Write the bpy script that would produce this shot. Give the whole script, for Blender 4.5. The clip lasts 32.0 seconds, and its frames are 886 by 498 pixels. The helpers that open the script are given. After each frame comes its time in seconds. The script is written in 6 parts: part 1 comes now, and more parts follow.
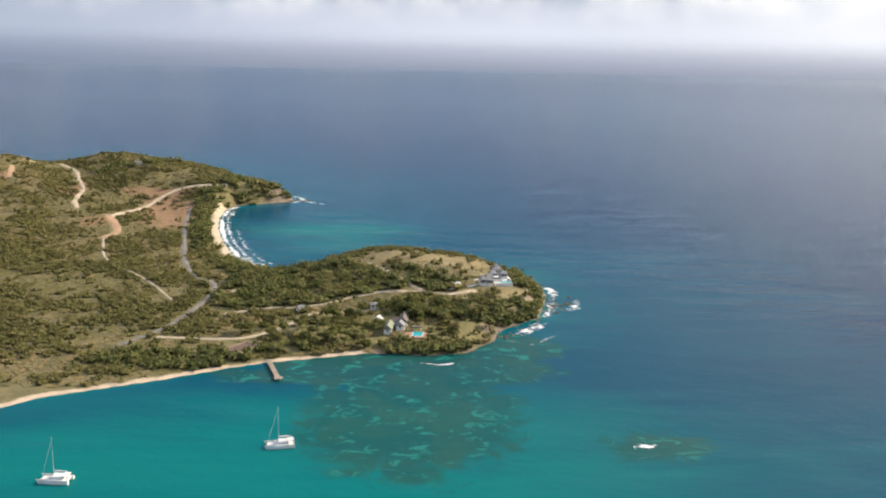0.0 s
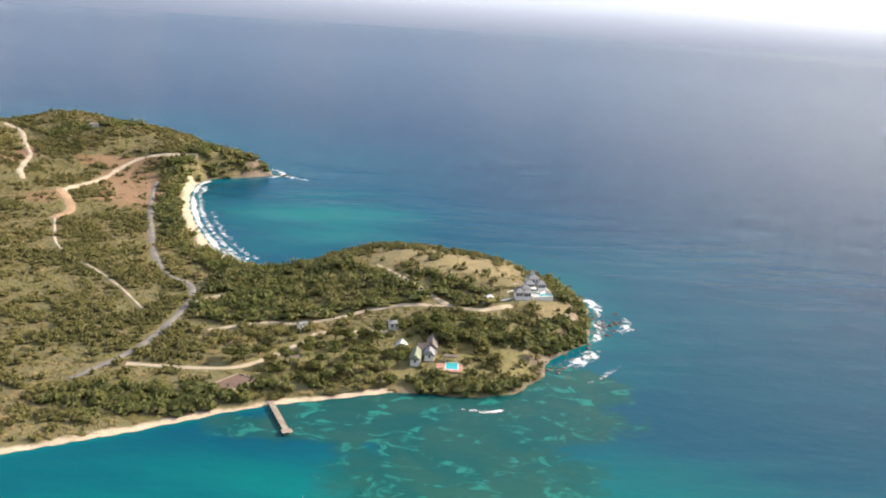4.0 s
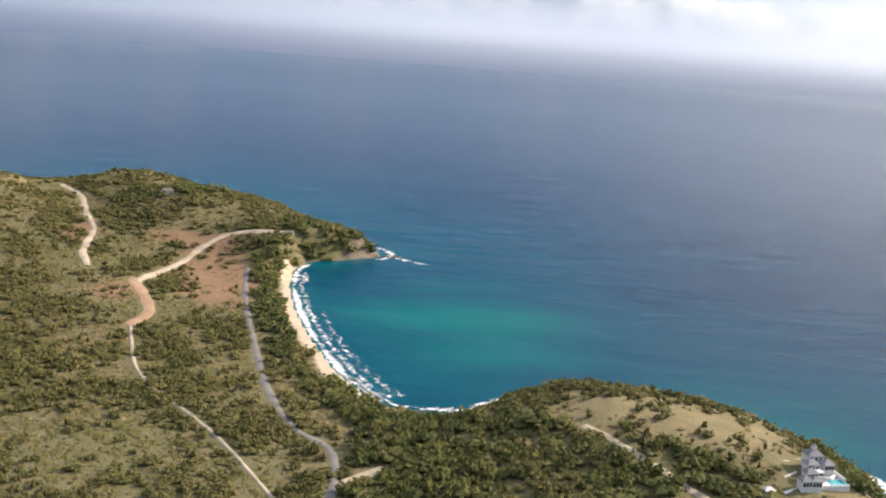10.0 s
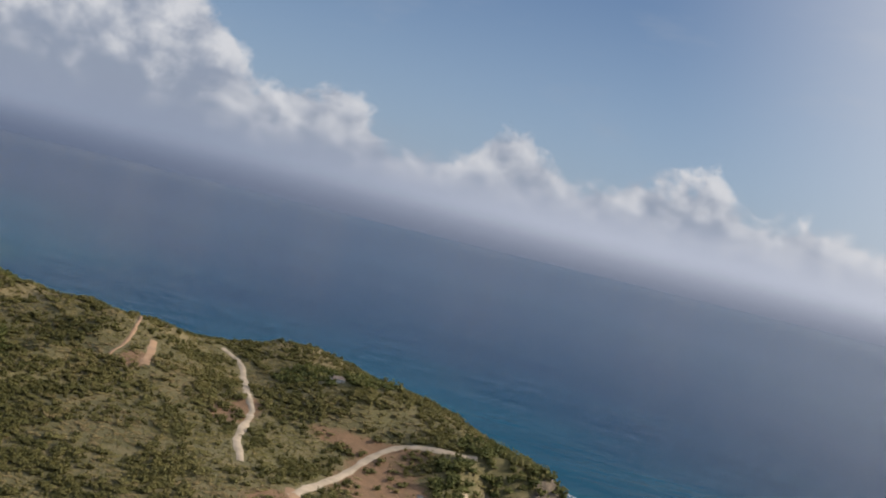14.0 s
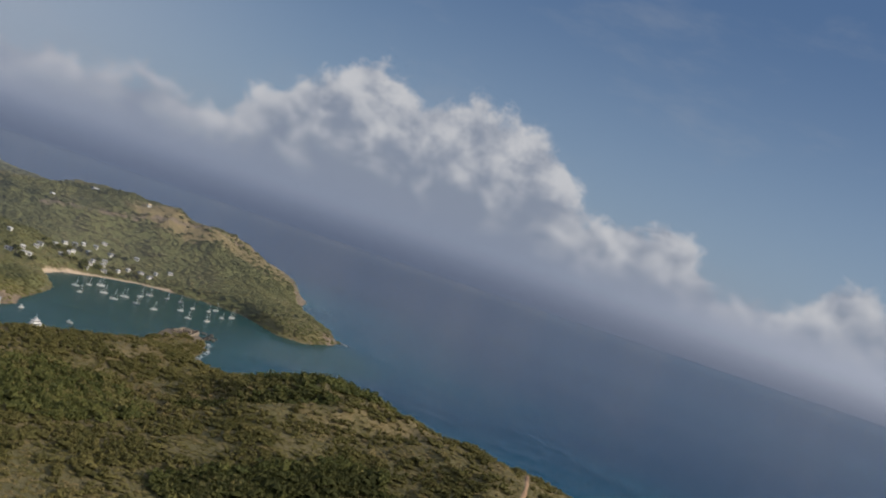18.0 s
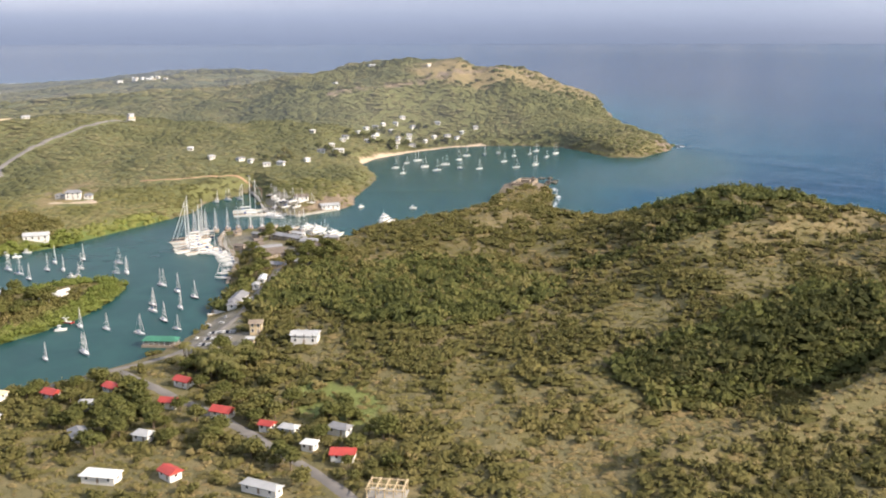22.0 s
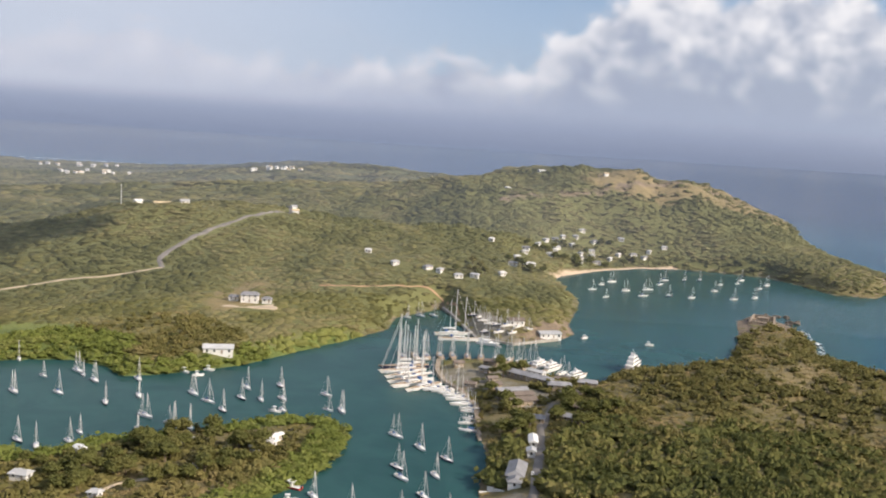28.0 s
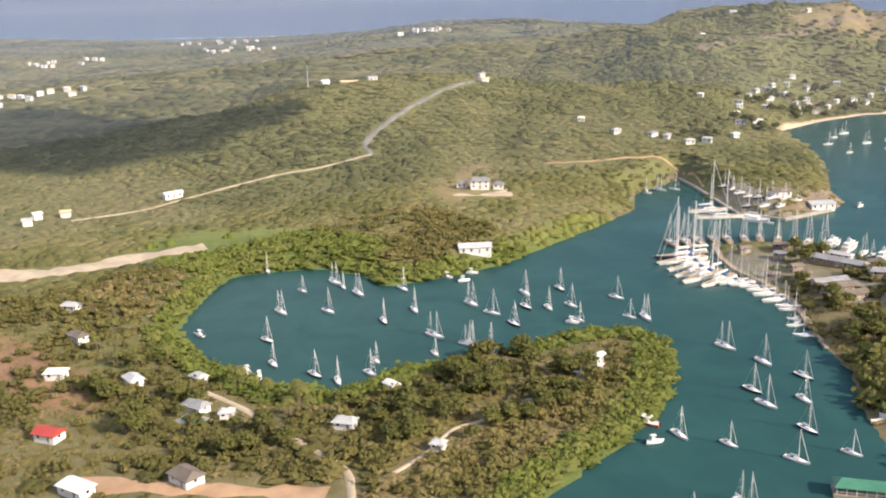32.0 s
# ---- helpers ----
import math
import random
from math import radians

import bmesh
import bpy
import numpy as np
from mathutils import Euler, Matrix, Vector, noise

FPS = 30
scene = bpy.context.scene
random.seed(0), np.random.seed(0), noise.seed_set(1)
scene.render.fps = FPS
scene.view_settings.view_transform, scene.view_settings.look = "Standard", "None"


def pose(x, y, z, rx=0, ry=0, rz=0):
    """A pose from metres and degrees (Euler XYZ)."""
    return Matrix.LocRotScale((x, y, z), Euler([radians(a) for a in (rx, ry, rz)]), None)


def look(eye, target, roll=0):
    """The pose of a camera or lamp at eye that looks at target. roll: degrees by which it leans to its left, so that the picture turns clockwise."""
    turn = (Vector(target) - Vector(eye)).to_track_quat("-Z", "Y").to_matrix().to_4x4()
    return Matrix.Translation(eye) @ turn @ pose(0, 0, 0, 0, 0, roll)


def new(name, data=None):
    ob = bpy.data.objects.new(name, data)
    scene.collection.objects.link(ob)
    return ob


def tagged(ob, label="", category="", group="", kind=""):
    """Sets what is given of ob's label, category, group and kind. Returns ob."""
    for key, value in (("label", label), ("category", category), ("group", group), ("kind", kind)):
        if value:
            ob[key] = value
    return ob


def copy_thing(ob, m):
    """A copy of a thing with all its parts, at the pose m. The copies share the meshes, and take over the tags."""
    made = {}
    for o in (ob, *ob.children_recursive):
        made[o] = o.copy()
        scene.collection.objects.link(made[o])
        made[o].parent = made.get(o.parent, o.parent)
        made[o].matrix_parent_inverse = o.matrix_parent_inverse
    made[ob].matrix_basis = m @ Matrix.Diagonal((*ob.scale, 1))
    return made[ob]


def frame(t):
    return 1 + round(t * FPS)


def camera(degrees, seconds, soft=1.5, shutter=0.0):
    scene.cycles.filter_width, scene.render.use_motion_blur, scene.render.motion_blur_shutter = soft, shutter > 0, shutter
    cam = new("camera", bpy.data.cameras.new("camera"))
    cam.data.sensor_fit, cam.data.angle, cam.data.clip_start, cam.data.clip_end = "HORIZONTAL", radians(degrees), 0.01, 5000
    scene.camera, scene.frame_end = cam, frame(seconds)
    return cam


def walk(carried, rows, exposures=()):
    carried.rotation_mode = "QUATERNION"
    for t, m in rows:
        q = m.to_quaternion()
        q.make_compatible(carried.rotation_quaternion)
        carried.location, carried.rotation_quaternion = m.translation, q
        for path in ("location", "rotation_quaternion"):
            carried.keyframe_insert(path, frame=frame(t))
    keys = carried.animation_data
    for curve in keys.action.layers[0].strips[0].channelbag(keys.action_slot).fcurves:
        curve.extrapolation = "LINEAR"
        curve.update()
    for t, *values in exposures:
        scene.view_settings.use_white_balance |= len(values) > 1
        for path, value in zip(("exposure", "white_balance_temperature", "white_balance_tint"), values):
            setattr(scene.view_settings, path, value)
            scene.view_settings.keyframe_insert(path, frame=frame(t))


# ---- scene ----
# ---- camera: a helicopter's slow left turn over a bay, a headland and a harbour ----
cam = camera(48.79, 32.0, soft=2.0)
# seconds, eye, then pitch above level, roll and yaw in degrees
PATH = [
    (0.0, -0.0, -0.0, 180.0, -12.33, -1.12, -1.66),
    (0.5, -5.5, 14.9, 179.7, -12.16, -1.38, -2.27),
    (1.0, -10.9, 29.8, 179.4, -13.43, -1.34, -1.81),
    (1.5, -16.3, 44.7, 179.2, -13.61, -1.88, -1.50),
    (2.0, -21.6, 59.7, 179.1, -13.67, -1.89, -1.82),
    (2.5, -26.9, 74.6, 179.0, -13.80, -2.19, -3.67),
    (4.5, -48.4, 133.3, 179.9, -15.02, -3.60, -4.07),
    (5.0, -54.4, 147.9, 180.2, -15.29, -3.08, -4.20),
    (5.5, -60.4, 162.5, 180.6, -15.10, -3.58, -5.80),
    (6.0, -66.7, 177.0, 181.0, -14.49, -5.01, -6.73),
    (6.5, -73.4, 191.5, 181.4, -13.91, -5.07, -6.09),
    (7.0, -80.2, 206.1, 181.8, -13.65, -4.07, -5.43),
    (7.5, -87.0, 220.6, 182.0, -13.49, -3.82, -5.81),
    (8.0, -93.9, 235.3, 182.2, -13.32, -4.12, -6.09),
    (8.5, -100.9, 250.2, 182.1, -13.23, -5.26, -4.97),
    (9.0, -107.9, 265.3, 181.9, -13.01, -5.08, -3.78),
    (9.5, -114.9, 280.4, 181.4, -12.93, -4.93, -2.67),
    (10.0, -121.9, 295.8, 180.8, -12.67, -4.41, -2.22),
    (10.5, -129.0, 311.2, 180.1, -12.55, -3.73, -1.71),
    (11.0, -136.2, 326.6, 179.2, -12.34, -3.50, -0.69),
    (11.5, -143.8, 342.0, 178.4, -12.22, -3.99, 0.96),
    (12.0, -151.7, 357.2, 177.6, -11.51, -5.73, 2.44),
    (12.5, -160.0, 372.1, 176.7, -8.21, -7.57, 3.22),
    (13.0, -168.7, 386.6, 175.9, -5.32, -10.38, 4.29),
    (13.5, -177.6, 400.8, 175.1, -3.71, -12.50, 5.18),
    (15.5, -220.2, 451.6, 170.8, -1.24, -16.66, 11.48),
    (16.0, -232.3, 463.4, 169.2, -0.80, -17.03, 14.41),
    (16.5, -244.5, 475.1, 167.6, 0.16, -18.47, 16.10),
    (17.0, -256.6, 486.5, 165.9, 0.44, -19.49, 18.96),
    (17.5, -268.8, 497.7, 164.1, 0.68, -20.59, 21.93),
    (18.0, -281.3, 508.6, 162.1, -0.32, -18.70, 25.90),
    (18.5, -294.3, 519.0, 160.0, -2.45, -16.32, 29.22),
    (19.0, -307.8, 528.9, 157.8, -7.08, -13.55, 33.53),
    (19.5, -321.7, 537.9, 155.5, -9.41, -11.79, 35.96),
    (20.0, -336.1, 545.8, 153.1, -11.46, -8.49, 37.93),
    (20.5, -350.5, 552.6, 150.7, -12.13, -4.95, 39.27),
    (21.0, -364.9, 558.3, 148.3, -12.95, -3.03, 40.33),
    (21.5, -379.1, 563.3, 146.2, -13.60, -1.24, 40.32),
    (22.0, -393.1, 567.7, 144.3, -13.45, 0.07, 39.70),
    (22.5, -407.0, 571.8, 142.7, -12.52, -0.39, 38.90),
    (23.0, -420.7, 575.4, 141.3, -11.12, -1.90, 38.94),
    (23.5, -434.2, 578.7, 140.1, -9.47, -3.20, 39.30),
    (24.0, -447.7, 581.9, 139.2, -9.26, -2.69, 40.33),
    (24.5, -461.1, 584.8, 138.3, -9.01, -2.91, 41.19),
    (25.0, -474.6, 587.4, 137.5, -8.57, -3.18, 43.05),
    (25.5, -488.1, 589.8, 136.6, -8.35, -3.35, 44.10),
    (27.5, -542.1, 594.3, 132.3, -6.61, -4.85, 45.34),
    (28.0, -554.6, 594.5, 132.1, -7.46, -3.62, 44.86),
    (28.5, -566.9, 594.4, 131.9, -8.80, -2.69, 45.25),
    (29.0, -579.1, 593.8, 132.0, -11.38, -2.01, 45.56),
    (29.5, -591.1, 592.6, 132.2, -13.09, -1.30, 46.37),
    (30.0, -602.9, 590.8, 132.7, -13.93, -1.11, 47.80),
    (30.5, -614.5, 588.6, 133.3, -14.61, -0.28, 49.31),
    (31.0, -626.0, 586.2, 134.0, -15.70, 0.20, 49.63),
    (31.5, -637.5, 583.6, 134.7, -15.93, 0.62, 50.13),
    (32.0, -649.1, 580.8, 135.4, -16.18, 1.26, 50.73),
]
walk(cam, [(t, pose(x, y, z, 90 + p, r, w)) for t, x, y, z, p, r, w in PATH],
     exposures=[(0.0, 0.42, 6450, 10), (2.0, 0.60, 6450, 10), (3.5, 0.72, 6450, 10), (5.0, 0.74, 6400, 10), (6.0, 0.54, 6350, 10.5), (7.0, 0.46, 6300, 11), (12.0, 0.42, 6200, 11), (13.0, 0.02, 6050, 11), (15.5, -0.46, 6250, 12), (17.8, -0.62, 6120, 11),
                (19.0, -0.05, 6200, 11), (20.5, 0.55, 6350, 13), (25.0, 0.48, 6350, 13), (26.5, 0.3, 6350, 13), (28.0, 0.2, 6350, 13), (30.0, 0.5, 6450, 14), (32.0, 0.58, 6450, 14)])

# ---- world: sky with a belt of cumulus over sea haze ----
SUN_AZ = radians(70.0)      # from +y towards +x
SUN_EL = radians(29.0)


class Nodes:
    """A short hand for wiring shader nodes."""

    def __init__(self, tree):
        self.tree = tree
        tree.nodes.clear()

    def add(self, kind, **values):
        node = self.tree.nodes.new(kind)
        for key, value in values.items():
            if key in node.inputs:
                self.put(node.inputs[key], value)
        return node

    def put(self, socket, value):
        if isinstance(value, bpy.types.NodeSocket):
            self.tree.links.new(value, socket)
        else:
            socket.default_value = value

    def maths(self, op, a, b=0.0, c=0.0, clamp=False):
        node = self.tree.nodes.new("ShaderNodeMath")
        node.operation, node.use_clamp = op, clamp
        for socket, value in zip(node.inputs, (a, b, c)):
            self.put(socket, value)
        return node.outputs[0]

    def span(self, value, lo, hi, to_lo=0.0, to_hi=1.0):
        node = self.tree.nodes.new("ShaderNodeMapRange")
        node.interpolation_type = "SMOOTHSTEP"
        for key, v in zip(("Value", "From Min", "From Max", "To Min", "To Max"), (value, lo, hi, to_lo, to_hi)):
            self.put(node.inputs[key], v)
        return node.outputs[0]

    def noise(self, vector, scale, detail=4.0, rough=0.55, warp=0.0):
        node = self.tree.nodes.new("ShaderNodeTexNoise")
        self.put(node.inputs["Vector"], vector)
        for key, v in zip(("Scale", "Detail", "Roughness", "Distortion"), (scale, detail, rough, warp)):
            self.put(node.inputs[key], v)
        return node.outputs[0]

    def mix(self, factor, a, b, blend="MIX"):
        node = self.tree.nodes.new("ShaderNodeMix")
        node.data_type, node.blend_type = "RGBA", blend
        self.put(node.inputs[0], factor)
        for socket, v in ((node.inputs[6], a), (node.inputs[7], b)):
            self.put(socket, v if isinstance(v, bpy.types.NodeSocket) else (*v[:3], 1.0))
        return node.outputs[2]

    def attr(self, name):
        node = self.tree.nodes.new("ShaderNodeAttribute")
        node.attribute_name = name
        return node.outputs["Fac"]

    def scaled(self, vector, sx, sy, sz):
        node = self.tree.nodes.new("ShaderNodeVectorMath")
        node.operation = "MULTIPLY"
        self.put(node.inputs[0], vector)
        node.inputs[1].default_value = (sx, sy, sz)
        return node.outputs[0]


world = bpy.data.worlds.new("sky")
scene.world = world
world.use_nodes = True
n = Nodes(world.node_tree)
sky = n.add("ShaderNodeTexSky")
sky.sky_type, sky.sun_disc = "NISHITA", False
sky.sun_elevation, sky.sun_rotation = SUN_EL, SUN_AZ
sky.air_density, sky.dust_density, sky.altitude = 1.0, 1.2, 100
direction = n.add("ShaderNodeTexCoord").outputs["Generated"]
split = n.add("ShaderNodeSeparateXYZ", Vector=direction)
dx, dy, dz = split.outputs
# a chart of the sky: the bearing round the horizon and the height above it, so that clouds keep their shape
bearing = n.maths("ARCTAN2", dx, dy)
chart = n.add("ShaderNodeCombineXYZ", X=bearing, Y=n.maths("MULTIPLY", dz, 1.2), Z=0.0).outputs[0]
# how high the cumulus tops stand: bearing in degrees, height above the horizon
TOPS = [(-100, 0.05), (-84, 0.09), (-69, 0.05), (-62.6, 0.085), (-58, 0.05), (-54, 0.04), (-49.8, 0.066), (-47.5, 0.045), (-44.9, 0.076), (-41, 0.045), (-37, 0.11), (-32.5, 0.16), (-29.5, 0.13), (-27, 0.155),
        (-22, 0.14), (-18, 0.065), (-13.7, 0.098), (-10, 0.042), (-6, 0.04), (-3.6, 0.105), (1, 0.04), (5.3, 0.082), (8.6, 0.085), (11, 0.05), (14.6, 0.062), (20, 0.04), (30, 0.05), (45, 0.10)]
crest = n.add("ShaderNodeValToRGB", Fac=n.span(bearing, radians(-180), radians(180)))
crest.inputs["Fac"].links[0].from_node.interpolation_type = "LINEAR"
ramp = crest.color_ramp
for (deg, high), stop in zip(TOPS[:2], ramp.elements):
    stop.position, stop.color = (deg + 180) / 360, (high * 5, high * 5, high * 5, 1)
for deg, high in TOPS[2:]:
    ramp.elements.new((deg + 180) / 360).color = (high * 5, high * 5, high * 5, 1)
top = n.maths("DIVIDE", crest.outputs["Color"], 5.0)
ragged = n.noise(chart, 15.0, 9.0, 0.58, 0.15)
lumps = n.noise(chart, 30.0, 7.0, 0.60, 0.2)
billow = n.maths("ABSOLUTE", n.maths("SUBTRACT", n.noise(chart, 21.0, 6.0, 0.55), 0.5))
edge = n.maths("ADD", n.maths("SUBTRACT", top, dz), n.maths("SUBTRACT", n.maths("MULTIPLY", n.maths("SUBTRACT", ragged, 0.48), 0.085), n.maths("MULTIPLY", billow, 0.10)))
cover = n.span(edge, -0.012, 0.012)
crown = n.maths("SUBTRACT", dz, n.maths("MULTIPLY", top, 0.80))
lit = n.span(n.maths("ADD", n.maths("ADD", n.maths("MULTIPLY", lumps, 0.55), n.maths("MULTIPLY", ragged, 0.55)), n.maths("MULTIPLY", crown, 2.4)), 0.34, 0.72)
cloud = n.mix(lit, (3.6, 4.0, 4.8), (8.5, 8.3, 8.1))
open_sky = n.mix(n.span(dz, 0.02, 0.34), (3.6, 4.9, 6.6), (1.1, 2.1, 4.1))
shade = n.mix(0.3, open_sky, sky.outputs[0])
wisps = n.span(n.noise(n.scaled(chart, 1.0, 2.2, 1.0), 5.0, 5.0, 0.6), 0.5, 0.75, 0.0, 0.25)
above = n.mix(wisps, shade, (4.6, 4.9, 5.4))
above = n.mix(n.maths("MULTIPLY", cover, 0.94), above, cloud)
# the sea's far rim is slate; over it the haze brightens, most of all towards the sun
far_rim = n.mix(n.span(bearing, radians(-45), radians(6)), (1.30, 1.70, 2.50), n.mix(n.span(bearing, radians(4), radians(40)), (2.1, 2.4, 3.1), (3.4, 3.5, 3.9)))
bright = n.mix(n.span(bearing, radians(-25), radians(8)), (3.6, 4.05, 5.0), (6.1, 6.35, 7.1))
haze = n.mix(n.span(dz, -0.038, -0.002), far_rim, bright)
low = n.maths("SUBTRACT", 1.0, n.span(dz, 0.002, 0.054))
final = n.mix(low, above, haze)
# the low sky is mixed brighter over these western bearings
final = n.mix(n.maths("MULTIPLY", n.span(bearing, radians(-66), radians(-34), 0.7, 0.0), n.span(dz, -0.006, 0.02)), final, (6.2, 6.4, 7.0))
# the sky whitens towards the sun
sunward = n.add("ShaderNodeVectorMath", Vector=direction)
sunward.operation = "DOT_PRODUCT"
sunward.inputs[1].default_value = (math.sin(SUN_AZ) * math.cos(SUN_EL), math.cos(SUN_AZ) * math.cos(SUN_EL), math.sin(SUN_EL))
final = n.mix(n.maths("MULTIPLY", n.span(sunward.outputs["Value"], 0.42, 0.84, 0.0, 0.92), n.span(dz, -0.034, 0.004)), final, (9.8, 9.5, 9.2))
final = n.mix(n.span(dz, -0.075, -0.055, 1.0, 0.0), final, (0.85, 1.25, 1.9))
bg = n.add("ShaderNodeBackground", Color=final, Strength=0.1)
n.tree.links.new(bg.outputs[0], n.add("ShaderNodeOutputWorld").inputs["Surface"])

lamp = bpy.data.lights.new("sun", "SUN")
lamp.energy, lamp.angle, lamp.color = 5.0, radians(0.53), (1.0, 0.87, 0.70)
sun_way = Vector((math.sin(SUN_AZ) * math.cos(SUN_EL), math.cos(SUN_AZ) * math.cos(SUN_EL), math.sin(SUN_EL)))
new("sun", lamp).matrix_world = look(sun_way * 900, (0, 0, 0))

# ---- materials ----


def surface(name, rough=0.8, metal=0.0):
    """A new material, its wiring helper, its shader and a place in the world in metres."""
    m = bpy.data.materials.new(name)
    m.use_nodes = True
    n = Nodes(m.node_tree)
    bsdf = n.add("ShaderNodeBsdfPrincipled", Roughness=rough, Metallic=metal)
    n.tree.links.new(bsdf.outputs[0], n.add("ShaderNodeOutputMaterial").inputs["Surface"])
    where = n.add("ShaderNodeNewGeometry").outputs["Position"]
    return m, n, bsdf, where


def bump(n, bsdf, height, strength, distance):
    node = n.add("ShaderNodeBump", Height=height, Strength=strength, Distance=distance)
    n.tree.links.new(node.outputs[0], bsdf.inputs["Normal"])


def plain(name, colour, rough=0.7, metal=0.0, wear=0.25, size=1.5, vary=0.0):
    """A painted or natural surface with stains at two scales; vary: how much each object differs."""
    m, n, bsdf, where = surface(name, rough, metal)
    large, fine = n.noise(where, 0.35 / size, 3.0), n.noise(where, 4.0 / size, 5.0, 0.65)
    dark = [c * (1 - wear) for c in colour]
    pale = [min(0.95, c * (1 + 0.35 * wear)) for c in colour]
    tone = n.mix(n.span(large, 0.3, 0.7), dark, pale)
    tone = n.mix(n.span(fine, 0.35, 0.75, 0.0, 0.6), tone, [c * (1 - 0.5 * wear) for c in colour])
    if vary:
        rnd = n.add("ShaderNodeObjectInfo").outputs["Random"]
        tone = n.mix(n.span(rnd, 0.0, 1.0, 0.0, vary), tone, [c * 0.55 for c in colour])
    n.put(bsdf.inputs["Base Color"], tone)
    bump(n, bsdf, fine, 0.25, 0.03)
    return m


def foliage(name, dark, light, dry, deep=0.30):
    """Leaves whose colour changes from bush to bush and over whole slopes."""
    m, n, bsdf, where = surface(name, 0.75)
    each = n.attr("tone")
    one = n.add("ShaderNodeNewGeometry").outputs["Random Per Island"]
    tone = n.mix(n.span(n.maths("ADD", n.maths("MULTIPLY", each, 0.8), n.maths("MULTIPLY", one, 0.25)), 0.1, 0.9), dark, light)
    tone = n.mix(n.span(n.maths("ADD", each, n.maths("MULTIPLY", n.noise(where, 0.014, 3.0), 1.1)), 1.1, 1.5), tone, dry)
    tone = n.mix(n.span(one, 0.0, 1.0, 0.0, deep), tone, [c * 0.45 for c in dark])
    n.put(bsdf.inputs["Base Color"], tone)
    bsdf.inputs["Specular IOR Level"].default_value = 0.15
    bump(n, bsdf, n.noise(where, 2.2, 4.0, 0.7), 0.9, 0.5)
    glow = n.add("ShaderNodeBsdfTranslucent", Color=tone)
    both = n.add("ShaderNodeMixShader", Fac=0.34)
    n.tree.links.new(bsdf.outputs[0], both.inputs[1])
    n.tree.links.new(glow.outputs[0], both.inputs[2])
    n.tree.links.new(both.outputs[0], n.tree.nodes["Material Output"].inputs["Surface"])
    return m


def make_ground():
    m, n, bsdf, where = surface("ground_cover", 0.95)
    wide, mid, fine = n.noise(where, 0.018, 4.0), n.noise(where, 0.11, 5.0, 0.62), n.noise(where, 0.9, 5.0, 0.7)
    base = n.mix(n.span(mid, 0.38, 0.62), (0.128, 0.114, 0.045), (0.215, 0.172, 0.078))
    base = n.mix(n.span(wide, 0.42, 0.66), base, (0.165, 0.145, 0.058))
    base = n.mix(n.span(fine, 0.45, 0.75, 0.0, 0.65), base, (0.115, 0.105, 0.040))
    for mask, one, two, cut in (("verdant", (0.165, 0.165, 0.058), (0.125, 0.13, 0.044), 0.5), ("dry", (0.28, 0.218, 0.102), (0.20, 0.16, 0.073), 0.5), ("lawn", (0.24, 0.20, 0.075), (0.165, 0.148, 0.055), 0.5),
                                ("soil", (0.30, 0.175, 0.092), (0.21, 0.13, 0.068), 0.5), ("rock", (0.30, 0.23, 0.155), (0.12, 0.095, 0.07), 0.5),
                                ("sand", (0.66, 0.52, 0.37), (0.52, 0.40, 0.28), 0.5), ("paved", (0.27, 0.24, 0.19), (0.16, 0.15, 0.11), 0.5),
                                ("meadow", (0.19, 0.215, 0.055), (0.14, 0.165, 0.042), 0.5), ("mangrove", (0.15, 0.19, 0.045), (0.10, 0.13, 0.03), 0.5)):
        edge = n.maths("ADD", n.attr(mask), n.maths("MULTIPLY", n.maths("SUBTRACT", n.noise(where, 0.07, 6.0, 0.65), 0.5), 1.3))
        tone = n.mix(n.span(n.maths("ADD", n.maths("MULTIPLY", mid, 0.5), n.maths("MULTIPLY", fine, 0.5)), 0.38, 0.62), one, two)
        base = n.mix(n.span(edge, cut - 0.2, cut + 0.2), base, tone)
    n.put(bsdf.inputs["Base Color"], base)
    bump(n, bsdf, n.maths("ADD", n.maths("MULTIPLY", mid, 1.2), fine), 0.8, 0.7)
    return m


